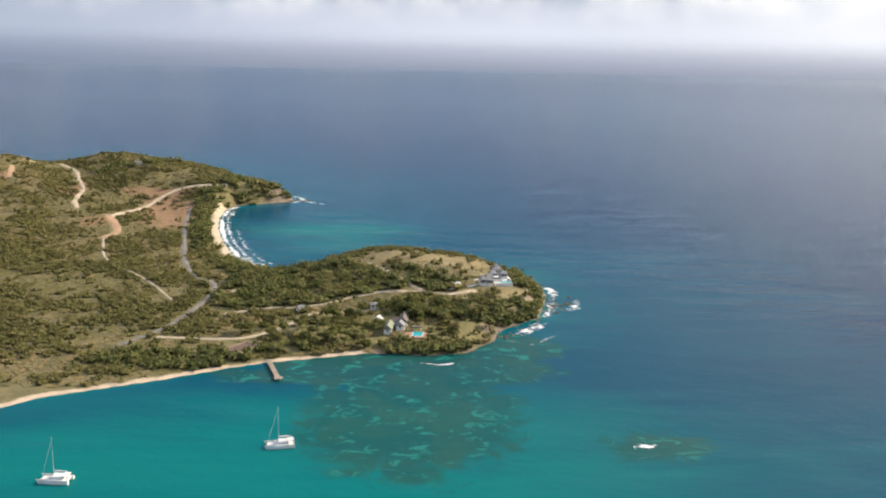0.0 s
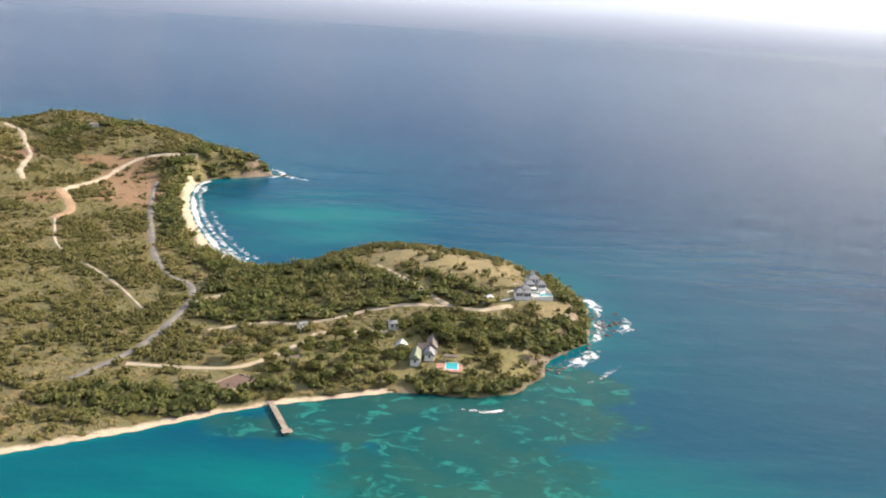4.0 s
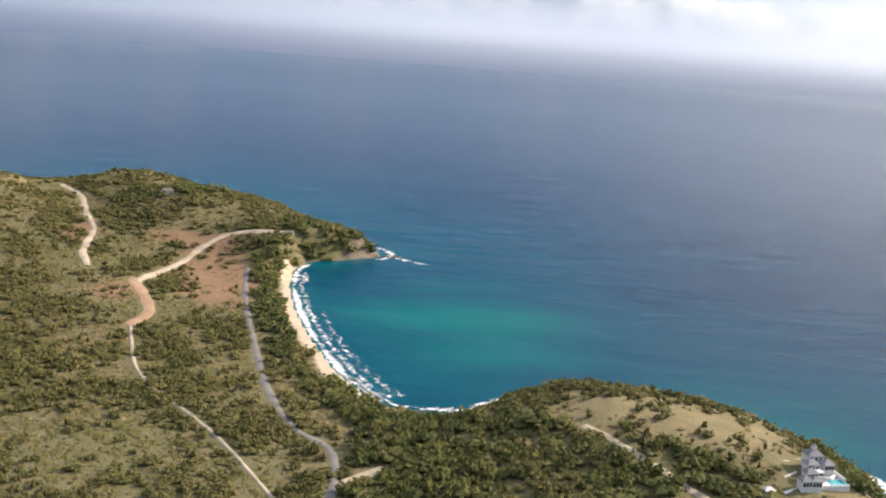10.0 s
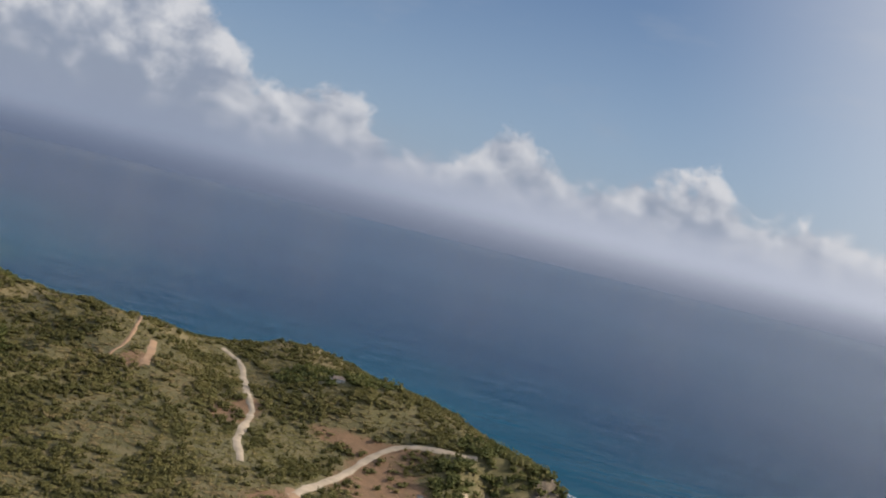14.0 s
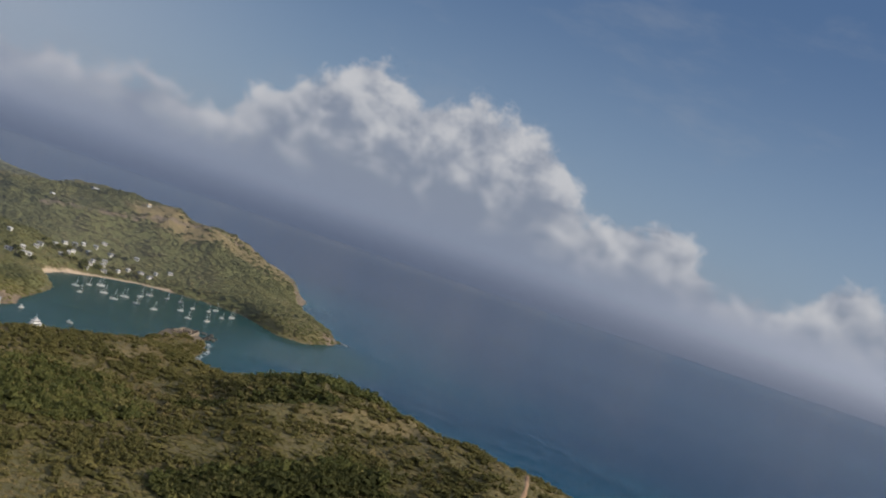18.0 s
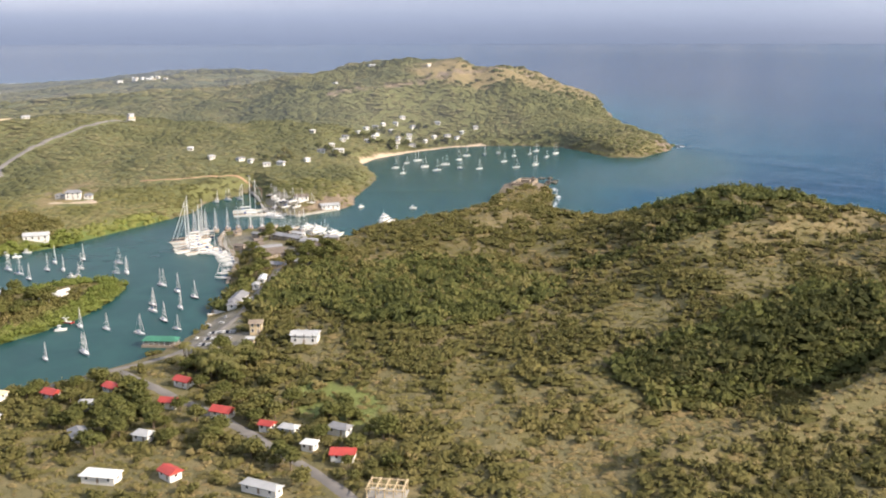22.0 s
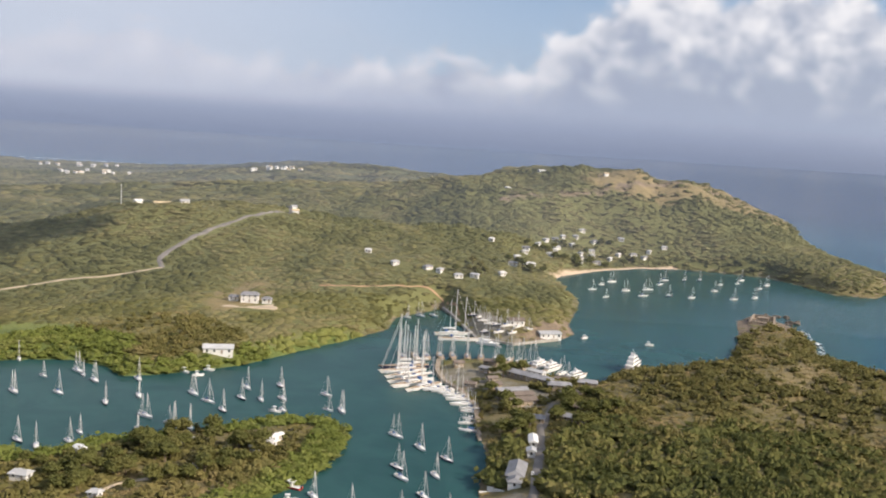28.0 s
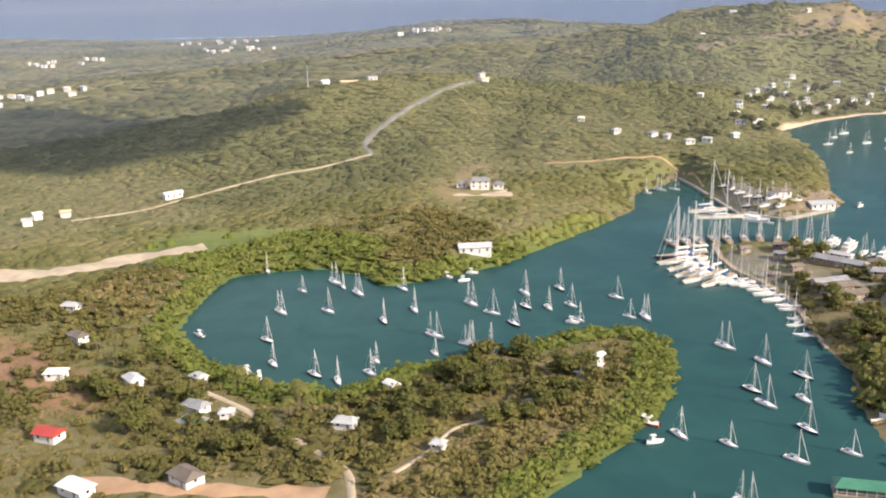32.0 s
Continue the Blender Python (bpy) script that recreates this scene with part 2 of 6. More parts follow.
def make_sea():
    m, n, bsdf, where = surface("sea_water", 0.22)
    shoal, murk, foam, weed = n.attr("shoal"), n.attr("murk"), n.attr("foam"), n.attr("weed")
    drift = n.noise(n.scaled(where, 1.0, 2.6, 1.0), 0.004, 4.0, 0.6, 0.4)
    patch = n.noise(where, 0.035, 5.0, 0.6, 0.6)
    depth = n.maths("ADD", shoal, n.maths("ADD", n.maths("MULTIPLY", n.maths("SUBTRACT", drift, 0.5), 0.34), n.maths("MULTIPLY", n.maths("SUBTRACT", n.noise(n.scaled(where, 0.5, 2.2, 1.0), 0.016, 5.0, 0.62, 0.5), 0.5), 0.20)))
    tone = n.mix(n.span(depth, 0.05, 0.42), (0.003, 0.024, 0.070), (0.003, 0.060, 0.106))
    tone = n.mix(n.span(depth, 0.40, 0.72), tone, (0.003, 0.145, 0.140))
    tone = n.mix(n.span(depth, 0.74, 0.97), tone, (0.05, 0.26, 0.205))
    clumps = n.noise(where, 0.045, 5.0, 0.55, 1.2)
    reef = n.span(n.maths("ADD", weed, n.maths("MULTIPLY", n.maths("SUBTRACT", clumps, 0.5), 0.9)), 0.20, 0.52)
    tone = n.mix(n.maths("MULTIPLY", reef, 0.85), tone, n.mix(n.span(patch, 0.35, 0.65), (0.010, 0.072, 0.068), (0.022, 0.080, 0.064)))
    gaps = n.maths("MULTIPLY", reef, n.span(n.noise(n.scaled(where, 0.9, 1.25, 1.0), 0.085, 5.0, 0.6, 1.1), 0.55, 0.66))
    tone = n.mix(n.maths("MULTIPLY", gaps, 0.85), tone, (0.022, 0.185, 0.155))
    tone = n.mix(murk, tone, n.mix(n.span(patch, 0.3, 0.7), (0.022, 0.066, 0.066), (0.028, 0.082, 0.078)))
    surf = n.noise(n.scaled(where, 1.0, 1.0, 1.0), 0.30, 6.0, 0.68, 0.8)
    white = n.span(n.maths("ADD", foam, n.maths("MULTIPLY", n.maths("SUBTRACT", surf, 0.5), 1.7)), 0.50, 0.66)
    tone = n.mix(white, tone, (0.82, 0.84, 0.84))
    n.put(bsdf.inputs["Base Color"], tone)
    n.put(bsdf.inputs["Roughness"], n.maths("ADD", n.maths("MULTIPLY", white, 0.5), 0.20))
    bsdf.inputs["IOR"].default_value = 1.33
    bsdf.inputs["Specular IOR Level"].default_value = 0.09
    swell = n.noise(n.scaled(where, 0.5, 1.0, 1.0), 0.028, 3.0, 0.5)
    chop = n.noise(n.scaled(where, 0.7, 1.0, 1.0), 0.22, 4.0, 0.6)
    calm = n.maths("SUBTRACT", 1.0, n.maths("MULTIPLY", murk, 0.75))
    bump(n, bsdf, n.maths("MULTIPLY", n.maths("ADD", n.maths("MULTIPLY", swell, 5.0), n.maths("MULTIPLY", chop, 0.8)), calm), 0.22, 1.0)
    return m


GROUND, SEA = make_ground(), make_sea()
BUSH = foliage("thorn_scrub", (0.145, 0.138, 0.045), (0.300, 0.256, 0.092), (0.38, 0.29, 0.14), 0.22)
GROVE = foliage("broad_leaves", (0.105, 0.118, 0.037), (0.225, 0.225, 0.068), (0.27, 0.235, 0.088))
WOODS = foliage("hill_woods", (0.128, 0.132, 0.051), (0.255, 0.238, 0.092), (0.29, 0.26, 0.12), 0.10)
# leaf colour darkened so that it paints in the shade of the gullies
RAVINE_SHADE = foliage("ravine_trees", (0.070, 0.078, 0.026), (0.145, 0.146, 0.046), (0.18, 0.165, 0.065), 0.35)
MANGROVE = foliage("mangrove_leaves", (0.15, 0.18, 0.04), (0.245, 0.28, 0.065), (0.26, 0.27, 0.08), 0.12)
BARK = plain("bark", (0.16, 0.12, 0.085), 0.9)
WHITE = plain("white_paint", (0.80, 0.79, 0.76), 0.5, wear=0.10, vary=0.15)
SAIL = plain("sail_cover", (0.75, 0.74, 0.71), 0.8, wear=0.1, vary=0.35)
STUCCO = plain("white_stucco", (0.80, 0.78, 0.74), 0.85, wear=0.14, vary=0.2)
CREAM = plain("cream_stucco", (0.66, 0.52, 0.32), 0.85, wear=0.15)
GREY_ROOF = plain("grey_shingle", (0.30, 0.30, 0.31), 0.8, wear=0.3, size=1.0, vary=0.4)
PALE_ROOF = plain("pale_metal_roof", (0.54, 0.54, 0.53), 0.45, wear=0.2, vary=0.35)
BROWN_ROOF = plain("brown_shingle", (0.21, 0.17, 0.14), 0.85, wear=0.35, vary=0.35)
RED_ROOF = plain("red_metal_roof", (0.50, 0.07, 0.055), 0.5, wear=0.25, vary=0.25)
GREEN_TIN = plain("olive_metal_roof", (0.22, 0.24, 0.16), 0.6, wear=0.25)
GREEN_ROOF = plain("green_metal_roof", (0.06, 0.22, 0.14), 0.45, wear=0.25)
STONE = plain("old_stone", (0.36, 0.29, 0.21), 0.9, wear=0.4)
CONCRETE = plain("concrete", (0.42, 0.39, 0.34), 0.9, wear=0.3)
TRACK = plain("pale_track", (0.52, 0.42, 0.30), 0.95, wear=0.3, size=3.0)
ASPHALT = plain("worn_asphalt", (0.22, 0.20, 0.18), 0.95, wear=0.3, size=3.0)
EARTH = plain("bare_red_earth", (0.44, 0.28, 0.165), 0.95, wear=0.3, size=3.0)
TIMBER = plain("weathered_timber", (0.36, 0.29, 0.22), 0.85, wear=0.35)
TEAK = plain("teak_deck", (0.42, 0.31, 0.20), 0.7, wear=0.2)
DARK = plain("dark_window", (0.025, 0.03, 0.035), 0.15, wear=0.1)
METAL = plain("aluminium_spar", (0.70, 0.70, 0.70), 0.35, 0.6, wear=0.1)
NAVY = plain("navy_hull", (0.03, 0.04, 0.075), 0.25, wear=0.1)
RED = plain("red_paint", (0.48, 0.05, 0.04), 0.5)
BLUE = plain("blue_canvas", (0.05, 0.12, 0.30), 0.8)
POOL = plain("pool_water", (0.05, 0.42, 0.46), 0.08, wear=0.1)
PAVING = plain("terracotta_paving", (0.46, 0.25, 0.17), 0.85, wear=0.2)
ROCK = plain("sea_rock", (0.135, 0.11, 0.085), 0.9, wear=0.55)

# ---- the lie of the land: one shore, hills as smooth swells ----
WEST_BEACH = [(-270, 425), (-198, 451), (-186, 464), (-124, 496), (-100, 511), (-77, 522), (-51, 530), (-28, 538), (-4, 538), (14, 536), (32, 541), (49, 561),
              (55, 583), (69, 600), (84, 615), (91, 646), (96, 674), (91, 703), (70, 733), (35, 757), (0, 768), (-35, 770), (-62, 755), (-80, 735)]
OUTER_BAY = [(-88, 730), (-102, 730), (-117, 741), (-131, 759), (-147, 788), (-164, 838), (-180, 897), (-190, 955), (-192, 998), (-183, 1026), (-161, 1037),
             (-139, 1050), (-129, 1058), (-135, 1080), (-165, 1110), (-210, 1160), (-270, 1225), (-330, 1280), (-380, 1285), (-420, 1240), (-480, 1205),
             (-560, 1195), (-610, 1225), (-660, 1225), (-690, 1185), (-705, 1140), (-745, 1135), (-790, 1165), (-825, 1230), (-859, 1271), (-897, 1293)]
DOCKYARD = [(-893, 1254), (-862, 1200), (-830, 1130), (-812, 1070), (-847, 1031), (-839, 1002), (-854, 998), (-885, 1003), (-910, 997), (-924, 974), (-908, 957),
            (-892, 946), (-874, 940), (-852, 927), (-833, 908), (-816, 893), (-800, 880), (-783, 856), (-765, 837), (-752, 813), (-747, 785), (-752, 747),
            (-765, 725), (-790, 720), (-807, 732), (-812, 748), (-817, 780), (-824, 808), (-846, 843), (-860, 856), (-877, 857), (-889, 838), (-891, 815)]
LAGOON = [(-899, 785), (-904, 765), (-906, 738), (-921, 725), (-949, 722), (-974, 719), (-993, 723), (-1010, 738), (-1030, 757), (-1044, 774), (-1036, 796),
          (-1025, 812), (-1003, 820), (-984, 817), (-977, 840), (-973, 875), (-982, 922), (-990, 965), (-1000, 1003), (-1024, 1032), (-1029, 1060), (-1031, 1085),
          (-1008, 1072), (-951, 1034), (-928, 1042), (-922, 1077), (-928, 1102), (-950, 1124), (-976, 1166), (-999, 1201), (-1030, 1229)]
EAST_SHORE = [(-1066, 1242), (-1090, 1297), (-1092, 1361), (-1084, 1416), (-1066, 1447), (-1032, 1475), (-991, 1495), (-951, 1481), (-907, 1458), (-880, 1478),
              (-885, 1549), (-899, 1585), (-930, 1600), (-1000, 1640), (-1080, 1740), (-1129, 1837), (-1180, 1890), (-1300, 1930), (-1500, 1960), (-1800, 1980),
              (-2050, 1950), (-2200, 1850), (-2350, 1700), (-2480, 1520), (-2620, 1350), (-2900, 1200), (-3500, 900), (-4800, 500), (-4800, -300), (-2500, 0),
              (-1500, 300), (-1000, 440), (-860, 480), (-760, 500), (-660, 515), (-560, 500), (-450, 470), (-350, 430)]
SHORE = np.array(WEST_BEACH + OUTER_BAY + DOCKYARD + LAGOON + EAST_SHORE, float)

# hills as round swells: centre x, y and height; each list has its own spread
NEAR_SWELLS = [(-25, 730, 8.5), (61, 662, 5.8), (-30, 681, 3.6), (-9, 636, 3.9), (0, 566, 0.7), (20, 715, 8.2), (-150, 1040, 11.9), (-202, 1045, 16.5),
               (-262, 1013, -5.8), (-275, 890, 1.3), (-316, 1036, 5.3), (-297, 1085, 22.5), (-419, 1029, 19.2), (-362, 1200, 22.4), (-240, 1130, 11.2), (-655, 1074, 19.3),
               (-775, 1001, 7.6), (-769, 1056, 6.2), (-752, 1104, 13.4), (-670, 1010, 0.4), (-671, 871, 3.1), (-597, 940, 10.0), (-579, 1005, 17.5), (-594, 869, 1.6),
               (-632, 1130, 18.2), (-730, 900, 7.0), (-560, 1090, 18.0), (-480, 1090, 27.8), (-500, 970, 11.7), (-420, 920, 9.4), (-350, 860, 2.5), (-450, 800, 3.6),
               (-330, 940, 9.5), (-588, 1120, 9.5), (-708, 1085, -9.0), (-450, 1150, 14.0), (-272, 1165, 8.0), (-345, 1205, 4.0), (-165, 1072, -5.0)]
MIDDLE_SWELLS = [(-1197, 1520, 51.2), (-1232, 1381, 34.8), (-1159, 1740, 19.0), (-925, 1552, 6.6), (-1125, 1095, 13.2), (-1262, 1113, 12.4), (-1291, 1006, 24.2), (-1263, 909, 12.8),
                 (-1280, 850, -4.0), (-1182, 952, -1.8), (-1049, 932, 10.0), (-1000, 876, 0.6), (-1126, 1442, -23.4), (-1116, 1231, 13.7), (-1100, 1330, -6.0), (-955, 1105, 6.9),
                 (-1020, 990, -5.3), (-1060, 850, -0.4), (-1100, 800, 0.5), (-1180, 700, 2.2), (-1200, 830, -4.1), (-1020, 1540, 8.7), (-1110, 1600, 14.5), (-1140, 1820, -8.2),
                 (-1300, 1700, 11.1), (-1350, 1440, 21.5), (-1330, 1250, 13.1), (-1391, 1631, 23.7), (-1290, 1560, 19.3),
                 (-1235, 1545, -8.0), (-1140, 1640, 13.0), (-1112, 1750, 10.0), (-1355, 1569, 8.0), (-1165, 1600, 5.0), (-1270, 1480, -5.0)]
FAR_SWELLS = [(-1500, 1100, 18.6), (-1500, 1300, 15.1), (-1600, 900, 10.7), (-1450, 800, 2.3), (-1800, 1200, 6.9), (-2010, 1780, 42.0), (-2000, 1400, -2.7), (-2300, 1500, 1.5),
              (-2200, 1100, 7.3), (-2000, 800, 6.5), (-2500, 900, 18.5), (-2700, 1100, 4.9), (-1400, 600, 0.1), (-2000, 500, 7.6), (-3000, 700, 30.8), (-1700, 1800, 12.6),
              (-1450, 1850, 19.4), (-1748, 1453, 23.1), (-1464, 1609, 26.2)]


GULLY = [(-552, 835), (-536, 862), (-525, 885), (-515, 910), (-506, 938), (-494, 985)]
SIDE_GULLY = [(-662, 982), (-646, 996), (-629, 1018), (-613, 1045), (-600, 1068)]
# lines of darkened trees standing in for the two gullies' shade, fitted to the view
RAVINE_SHADE_LINE = [(-554, 896), (-541, 918), (-531, 940), (-522, 962), (-514, 988)]
SIDE_SHADE_LINE = [(-648, 1000), (-632, 1016), (-617, 1044), (-606, 1066)]
# the sharp crest of the far hill, with its crags
CREST = [(-1330, 1395), (-1288, 1448), (-1252, 1512), (-1224, 1552), (-1178, 1580), (-1150, 1642), (-1122, 1712), (-1104, 1776)]


def shore_distance(x, y):
    """Metres from the shore, positive on land."""
    x, y = np.asarray(x, float), np.asarray(y, float)
    flat_x, flat_y = x.ravel(), y.ravel()
    best = np.full(flat_x.shape, 1e12)
    inside = np.zeros(flat_x.shape, bool)
    for (ax, ay), (bx, by) in zip(SHORE, np.roll(SHORE, -1, axis=0)):
        ex, ey = bx - ax, by - ay
        s = np.clip(((flat_x - ax) * ex + (flat_y - ay) * ey) / (ex * ex + ey * ey), 0, 1)
        best = np.minimum(best, (flat_x - ax - s * ex) ** 2 + (flat_y - ay - s * ey) ** 2)
        if ay != by:
            cross = ((ay > flat_y) != (by > flat_y)) & (flat_x < ex * (flat_y - ay) / (by - ay) + ax)
            inside ^= cross
    return np.where(inside, 1, -1).reshape(x.shape) * np.sqrt(best).reshape(x.shape)


def waves(x, y, size, seed=0.0):
    """A smooth, endless unevenness between about -1 and 1."""
    total = np.zeros_like(np.asarray(x, float))
    for k, (a, f) in enumerate(((1.0, 1.0), (0.55, 2.13), (0.3, 4.37))):
        u, v = x * f / size + seed + 3.1 * k, y * f / size - 2.3 * seed + 1.7 * k
        total = total + a * np.sin(u * 1.9 + 1.3 * np.sin(v * 1.1 + k)) * np.sin(v * 1.7 + 1.1 * np.sin(u * 1.3 - k))
    return total / 1.3


def land_height(x, y, d=None):
    x, y = np.asarray(x, float), np.asarray(y, float)
    d = shore_distance(x, y) if d is None else d
    hills = np.zeros_like(x)
    for swells, spread in ((NEAR_SWELLS, 46.0), (MIDDLE_SWELLS, 80.0), ([(fx, fy, 0.78 * fh) for fx, fy, fh in FAR_SWELLS], 190.0)):
        for cx, cy, h in swells:
            hills = hills + h * np.exp(-0.5 * ((x - cx) ** 2 + (y - cy) ** 2) / spread ** 2)
    for line, deep, bank, sx, sy in ((GULLY, 16.0, 8.0, 30, 2), (SIDE_GULLY, 10.0, 5.0, 18, -6)):
        wide = 6.0 + 0.4 * deep
        hills = hills - deep * along(x, y, line, wide) + bank * along(x, y, [(px + sx, py + sy) for px, py in line], wide)
    hills = hills + 3.0 * along(x, y, CREST, 16.0)
    hills = np.maximum(hills, 0)
    far_side = np.clip((-1000.0 - x) / 120.0, 0, 1)
    spurs = (0.45 - np.abs(waves(x, y, 125.0, 3.0))) * 0.20 * far_side * np.minimum(hills, 60.0) + (0.40 - np.abs(waves(x, y, 58.0, 11.0))) * 0.10 * (1 - far_side) * hills
    hills = np.maximum(hills + spurs, 0)
    rough = waves(x, y, 60.0) * 0.05 * hills + waves(x, y, 135.0, 7.0) * 0.06 * np.where(x < -1050, hills, 0) + waves(x, y, 17.0, 2.0) * np.clip(0.05 * hills, 0, 0.9)
    ramp = np.clip(d / 16.0, 0, 1)
    ramp = ramp * ramp * (3 - 2 * ramp)
    land = 1.6 * (1 - np.exp(-np.maximum(d, 0) / 14.0)) + 0.25 + (hills + rough) * ramp
    return np.where(d > 0, land, np.maximum(-9.0, -0.1 + d * 0.12))


def axis(low, lo, hi, high, step, grow):
    core = list(np.arange(lo, hi + 0.1, step))
    down, up, s = [core[0]], [core[-1]], step
    while down[-1] > low:
        s *= grow
        down.append(down[-1] - s)
    s = step
    while up[-1] < high:
        s *= grow
        up.append(up[-1] + s)
    return np.array(down[:0:-1] + core + up[1:])


def sheet(name, xs, ys, z, masks, material):
    """One mesh over the grid xs by ys with heights z and named weights on its points."""
    gx, gy = np.meshgrid(xs, ys)
    h, w = gx.shape
    co = np.stack([gx, gy, z], -1).reshape(-1, 3).astype(np.float32)
    k = np.arange(h * w).reshape(h, w)
    quads = np.stack([k[:-1, :-1], k[:-1, 1:], k[1:, 1:], k[1:, :-1]], -1).reshape(-1, 4)
    me = bpy.data.meshes.new(name)
    fill(me, co, quads)
    for key, values in masks.items():
        me.attributes.new(key, "FLOAT", "POINT").data.foreach_set("value", np.asarray(values, np.float32).ravel())
    me.materials.append(material)
    return new(name, me)


def fill(me, co, faces, smooth=True):
    count, corners = faces.shape
    me.vertices.add(len(co))
    me.vertices.foreach_set("co", np.asarray(co, np.float32).ravel())
    me.loops.add(count * corners)
    me.loops.foreach_set("vertex_index", faces.astype(np.int32).ravel())
    me.polygons.add(count)
    me.polygons.foreach_set("loop_start", np.arange(0, count * corners, corners, dtype=np.int32))
    me.polygons.foreach_set("use_smooth", np.full(count, smooth))
    me.update(calc_edges=True)


def near(x, y, cx, cy, rx, ry=None, turn=0.0):
    """1 in the middle of an oval patch, falling to 0.5 on its edge and 0 outside."""
    c, s = math.cos(radians(turn)), math.sin(radians(turn))
    u, v = ((x - cx) * c + (y - cy) * s) / rx, (-(x - cx) * s + (y - cy) * c) / (ry or rx)
    return np.clip(1.0 - 0.5 * (u * u + v * v), 0, 1)


def along(x, y, line, width):
    """1 on a line, 0.5 at that half width from it, 0 at twice."""
    best = np.full(np.shape(x), 1e9)
    for (ax, ay), (bx, by) in zip(line, line[1:]):
        ex, ey = bx - ax, by - ay
        s = np.clip(((x - ax) * ex + (y - ay) * ey) / (ex * ex + ey * ey), 0, 1)
        best = np.minimum(best, np.hypot(x - ax - s * ex, y - ay - s * ey))
    return np.clip(1.0 - 0.5 * best / width, 0, 1)


BAY_BEACH = OUTER_BAY[2:9]
PIGEON_BEACH = WEST_BEACH[:8]
GALLEON_BEACH = EAST_SHORE[:5]


def most(*layers):
    out = layers[0]
    for layer in layers[1:]:
        out = np.maximum(out, layer)
    return out


def land_masks(x, y, d, z):
    on = d > -3
    sand = most(along(x, y, BAY_BEACH, 7.0), along(x, y, PIGEON_BEACH, 3.6) * 0.9, along(x, y, GALLEON_BEACH, 5.0)) * (d < 12)
    slope = np.clip((z - 0.5) / np.maximum(d, 1.0), 0, 3)
    cape = most(near(x, y, 76, 592, 34, 24, 45), near(x, y, -132, 1058, 22), near(x, y, 100, 650, 26, 60), near(x, y, -890, 1575, 40, 30), near(x, y, -1130, 1830, 60, 90),
                near(x, y, -865, 1250, 26, 48, 30), near(x, y, -930, 1085, 10, 34))
    crag = along(x, y, [(-1228, 1365), (-1212, 1440), (-1185, 1520), (-1150, 1600), (-1120, 1690), (-1110, 1780)], 9.0)
    rock = np.clip(most(crag * 0.62, near(x, y, -894, 1572, 13, 30) * 1.1, near(x, y, -1088, 1748, 30, 52, 15) * 0.9, near(x, y, -936, 1095, 10, 30, 20) * 0.8, near(x, y, -876, 1262, 30, 50, 30)), 0, 1) + np.where((d < 13), np.clip(cape * 1.2, 0, 1), 0) + np.where(d < 5, 0.45, 0)
    dry = most(near(x, y, 12, 704, 58, 32, -10), near(x, y, -745, 1050, 26, 52, 20) * 0.8, near(x, y, -572, 1050, 10, 34, 20) * 0.7, near(x, y, -352, 1186, 36, 30), near(x, y, -440, 1105, 46, 26) * 0.75, near(x, y, -560, 1095, 62, 40) * 0.85,
               near(x, y, -1130, 1720, 70, 120, 20), along(x, y, [(-1205, 1520), (-1160, 1555), (-1125, 1610), (-1092, 1655), (-1072, 1705), (-1080, 1770)], 25.0) * 1.2, near(x, y, 70, 640, 14, 20), near(x, y, -640, 900, 50, 50) * 0.55, near(x, y, -1082, 950, 42, 17, -55) * 1.1)
    lawn = most(near(x, y, 30, 575, 27, 18), near(x, y, -58, 572, 46, 26), near(x, y, -25, 598, 26, 10), near(x, y, -20, 555, 16, 10))
    meadow = most(near(x, y, -642, 806, 24, 15, -10), near(x, y, -1088, 802, 52, 20, 42))
    soil = most(near(x, y, -238, 948, 30, 64, 14) * 1.15, near(x, y, -262, 1020, 40, 12), near(x, y, -350, 1010, 14, 30), near(x, y, -290, 890, 14, 18), near(x, y, -425, 1020, 9, 16),
                near(x, y, -780, 640, 40, 22), near(x, y, -1000, 660, 60, 18, 10))
    paved = most(most(near(x, y, -738, 820, 13, 20, 35), near(x, y, -757, 840, 9, 13, 30), near(x, y, -724, 828, 10, 12)), near(x, y, -880, 955, 40, 38) * 0.62, near(x, y, -955, 1050, 34, 13, -30), near(x, y, -840, 948, 22, 18, -30) * 0.8)
    swamp = most(along(x, y, LAGOON[:18], 9.0), along(x, y, DOCKYARD[23:33], 9.0)) * (d < 24)
    swamp = most(swamp, near(x, y, -1058, 795, 52, 26, 42) * 1.2)
    return {"sand": np.where(on, sand, 0), "rock": np.clip(rock, 0, 1), "dry": dry, "lawn": lawn, "soil": soil, "paved": paved, "mangrove": swamp, "meadow": meadow, "verdant": np.clip((-900.0 - x) / 120.0, 0, 1) * np.where(sand > 0.2, 0, 0.85)}


gx, gy = axis(-5200, -1300, 130, 400, 4.5, 1.13), axis(-600, 430, 1640, 2300, 4.5, 1.13)
mx, my = np.meshgrid(gx, gy)
md = shore_distance(mx, my)
mz = land_height(mx, my, md)
ground = tagged(sheet("ground", gx, gy, mz, land_masks(mx, my, md, mz), GROUND), "dry tropical hills and low shore of scrub, grass, sand and rock", "ground", kind="structure")

# ---- the sea, with shoals, weed beds, surf and the calm harbour ----
sx, sy = axis(-9000, -1150, 200, 9000, 5.0, 1.16), axis(-4000, 360, 1620, 9000, 5.0, 1.16)
wx, wy = np.meshgrid(sx, sy)
wd = -shore_distance(wx, wy)
out = np.maximum(wd, 0)


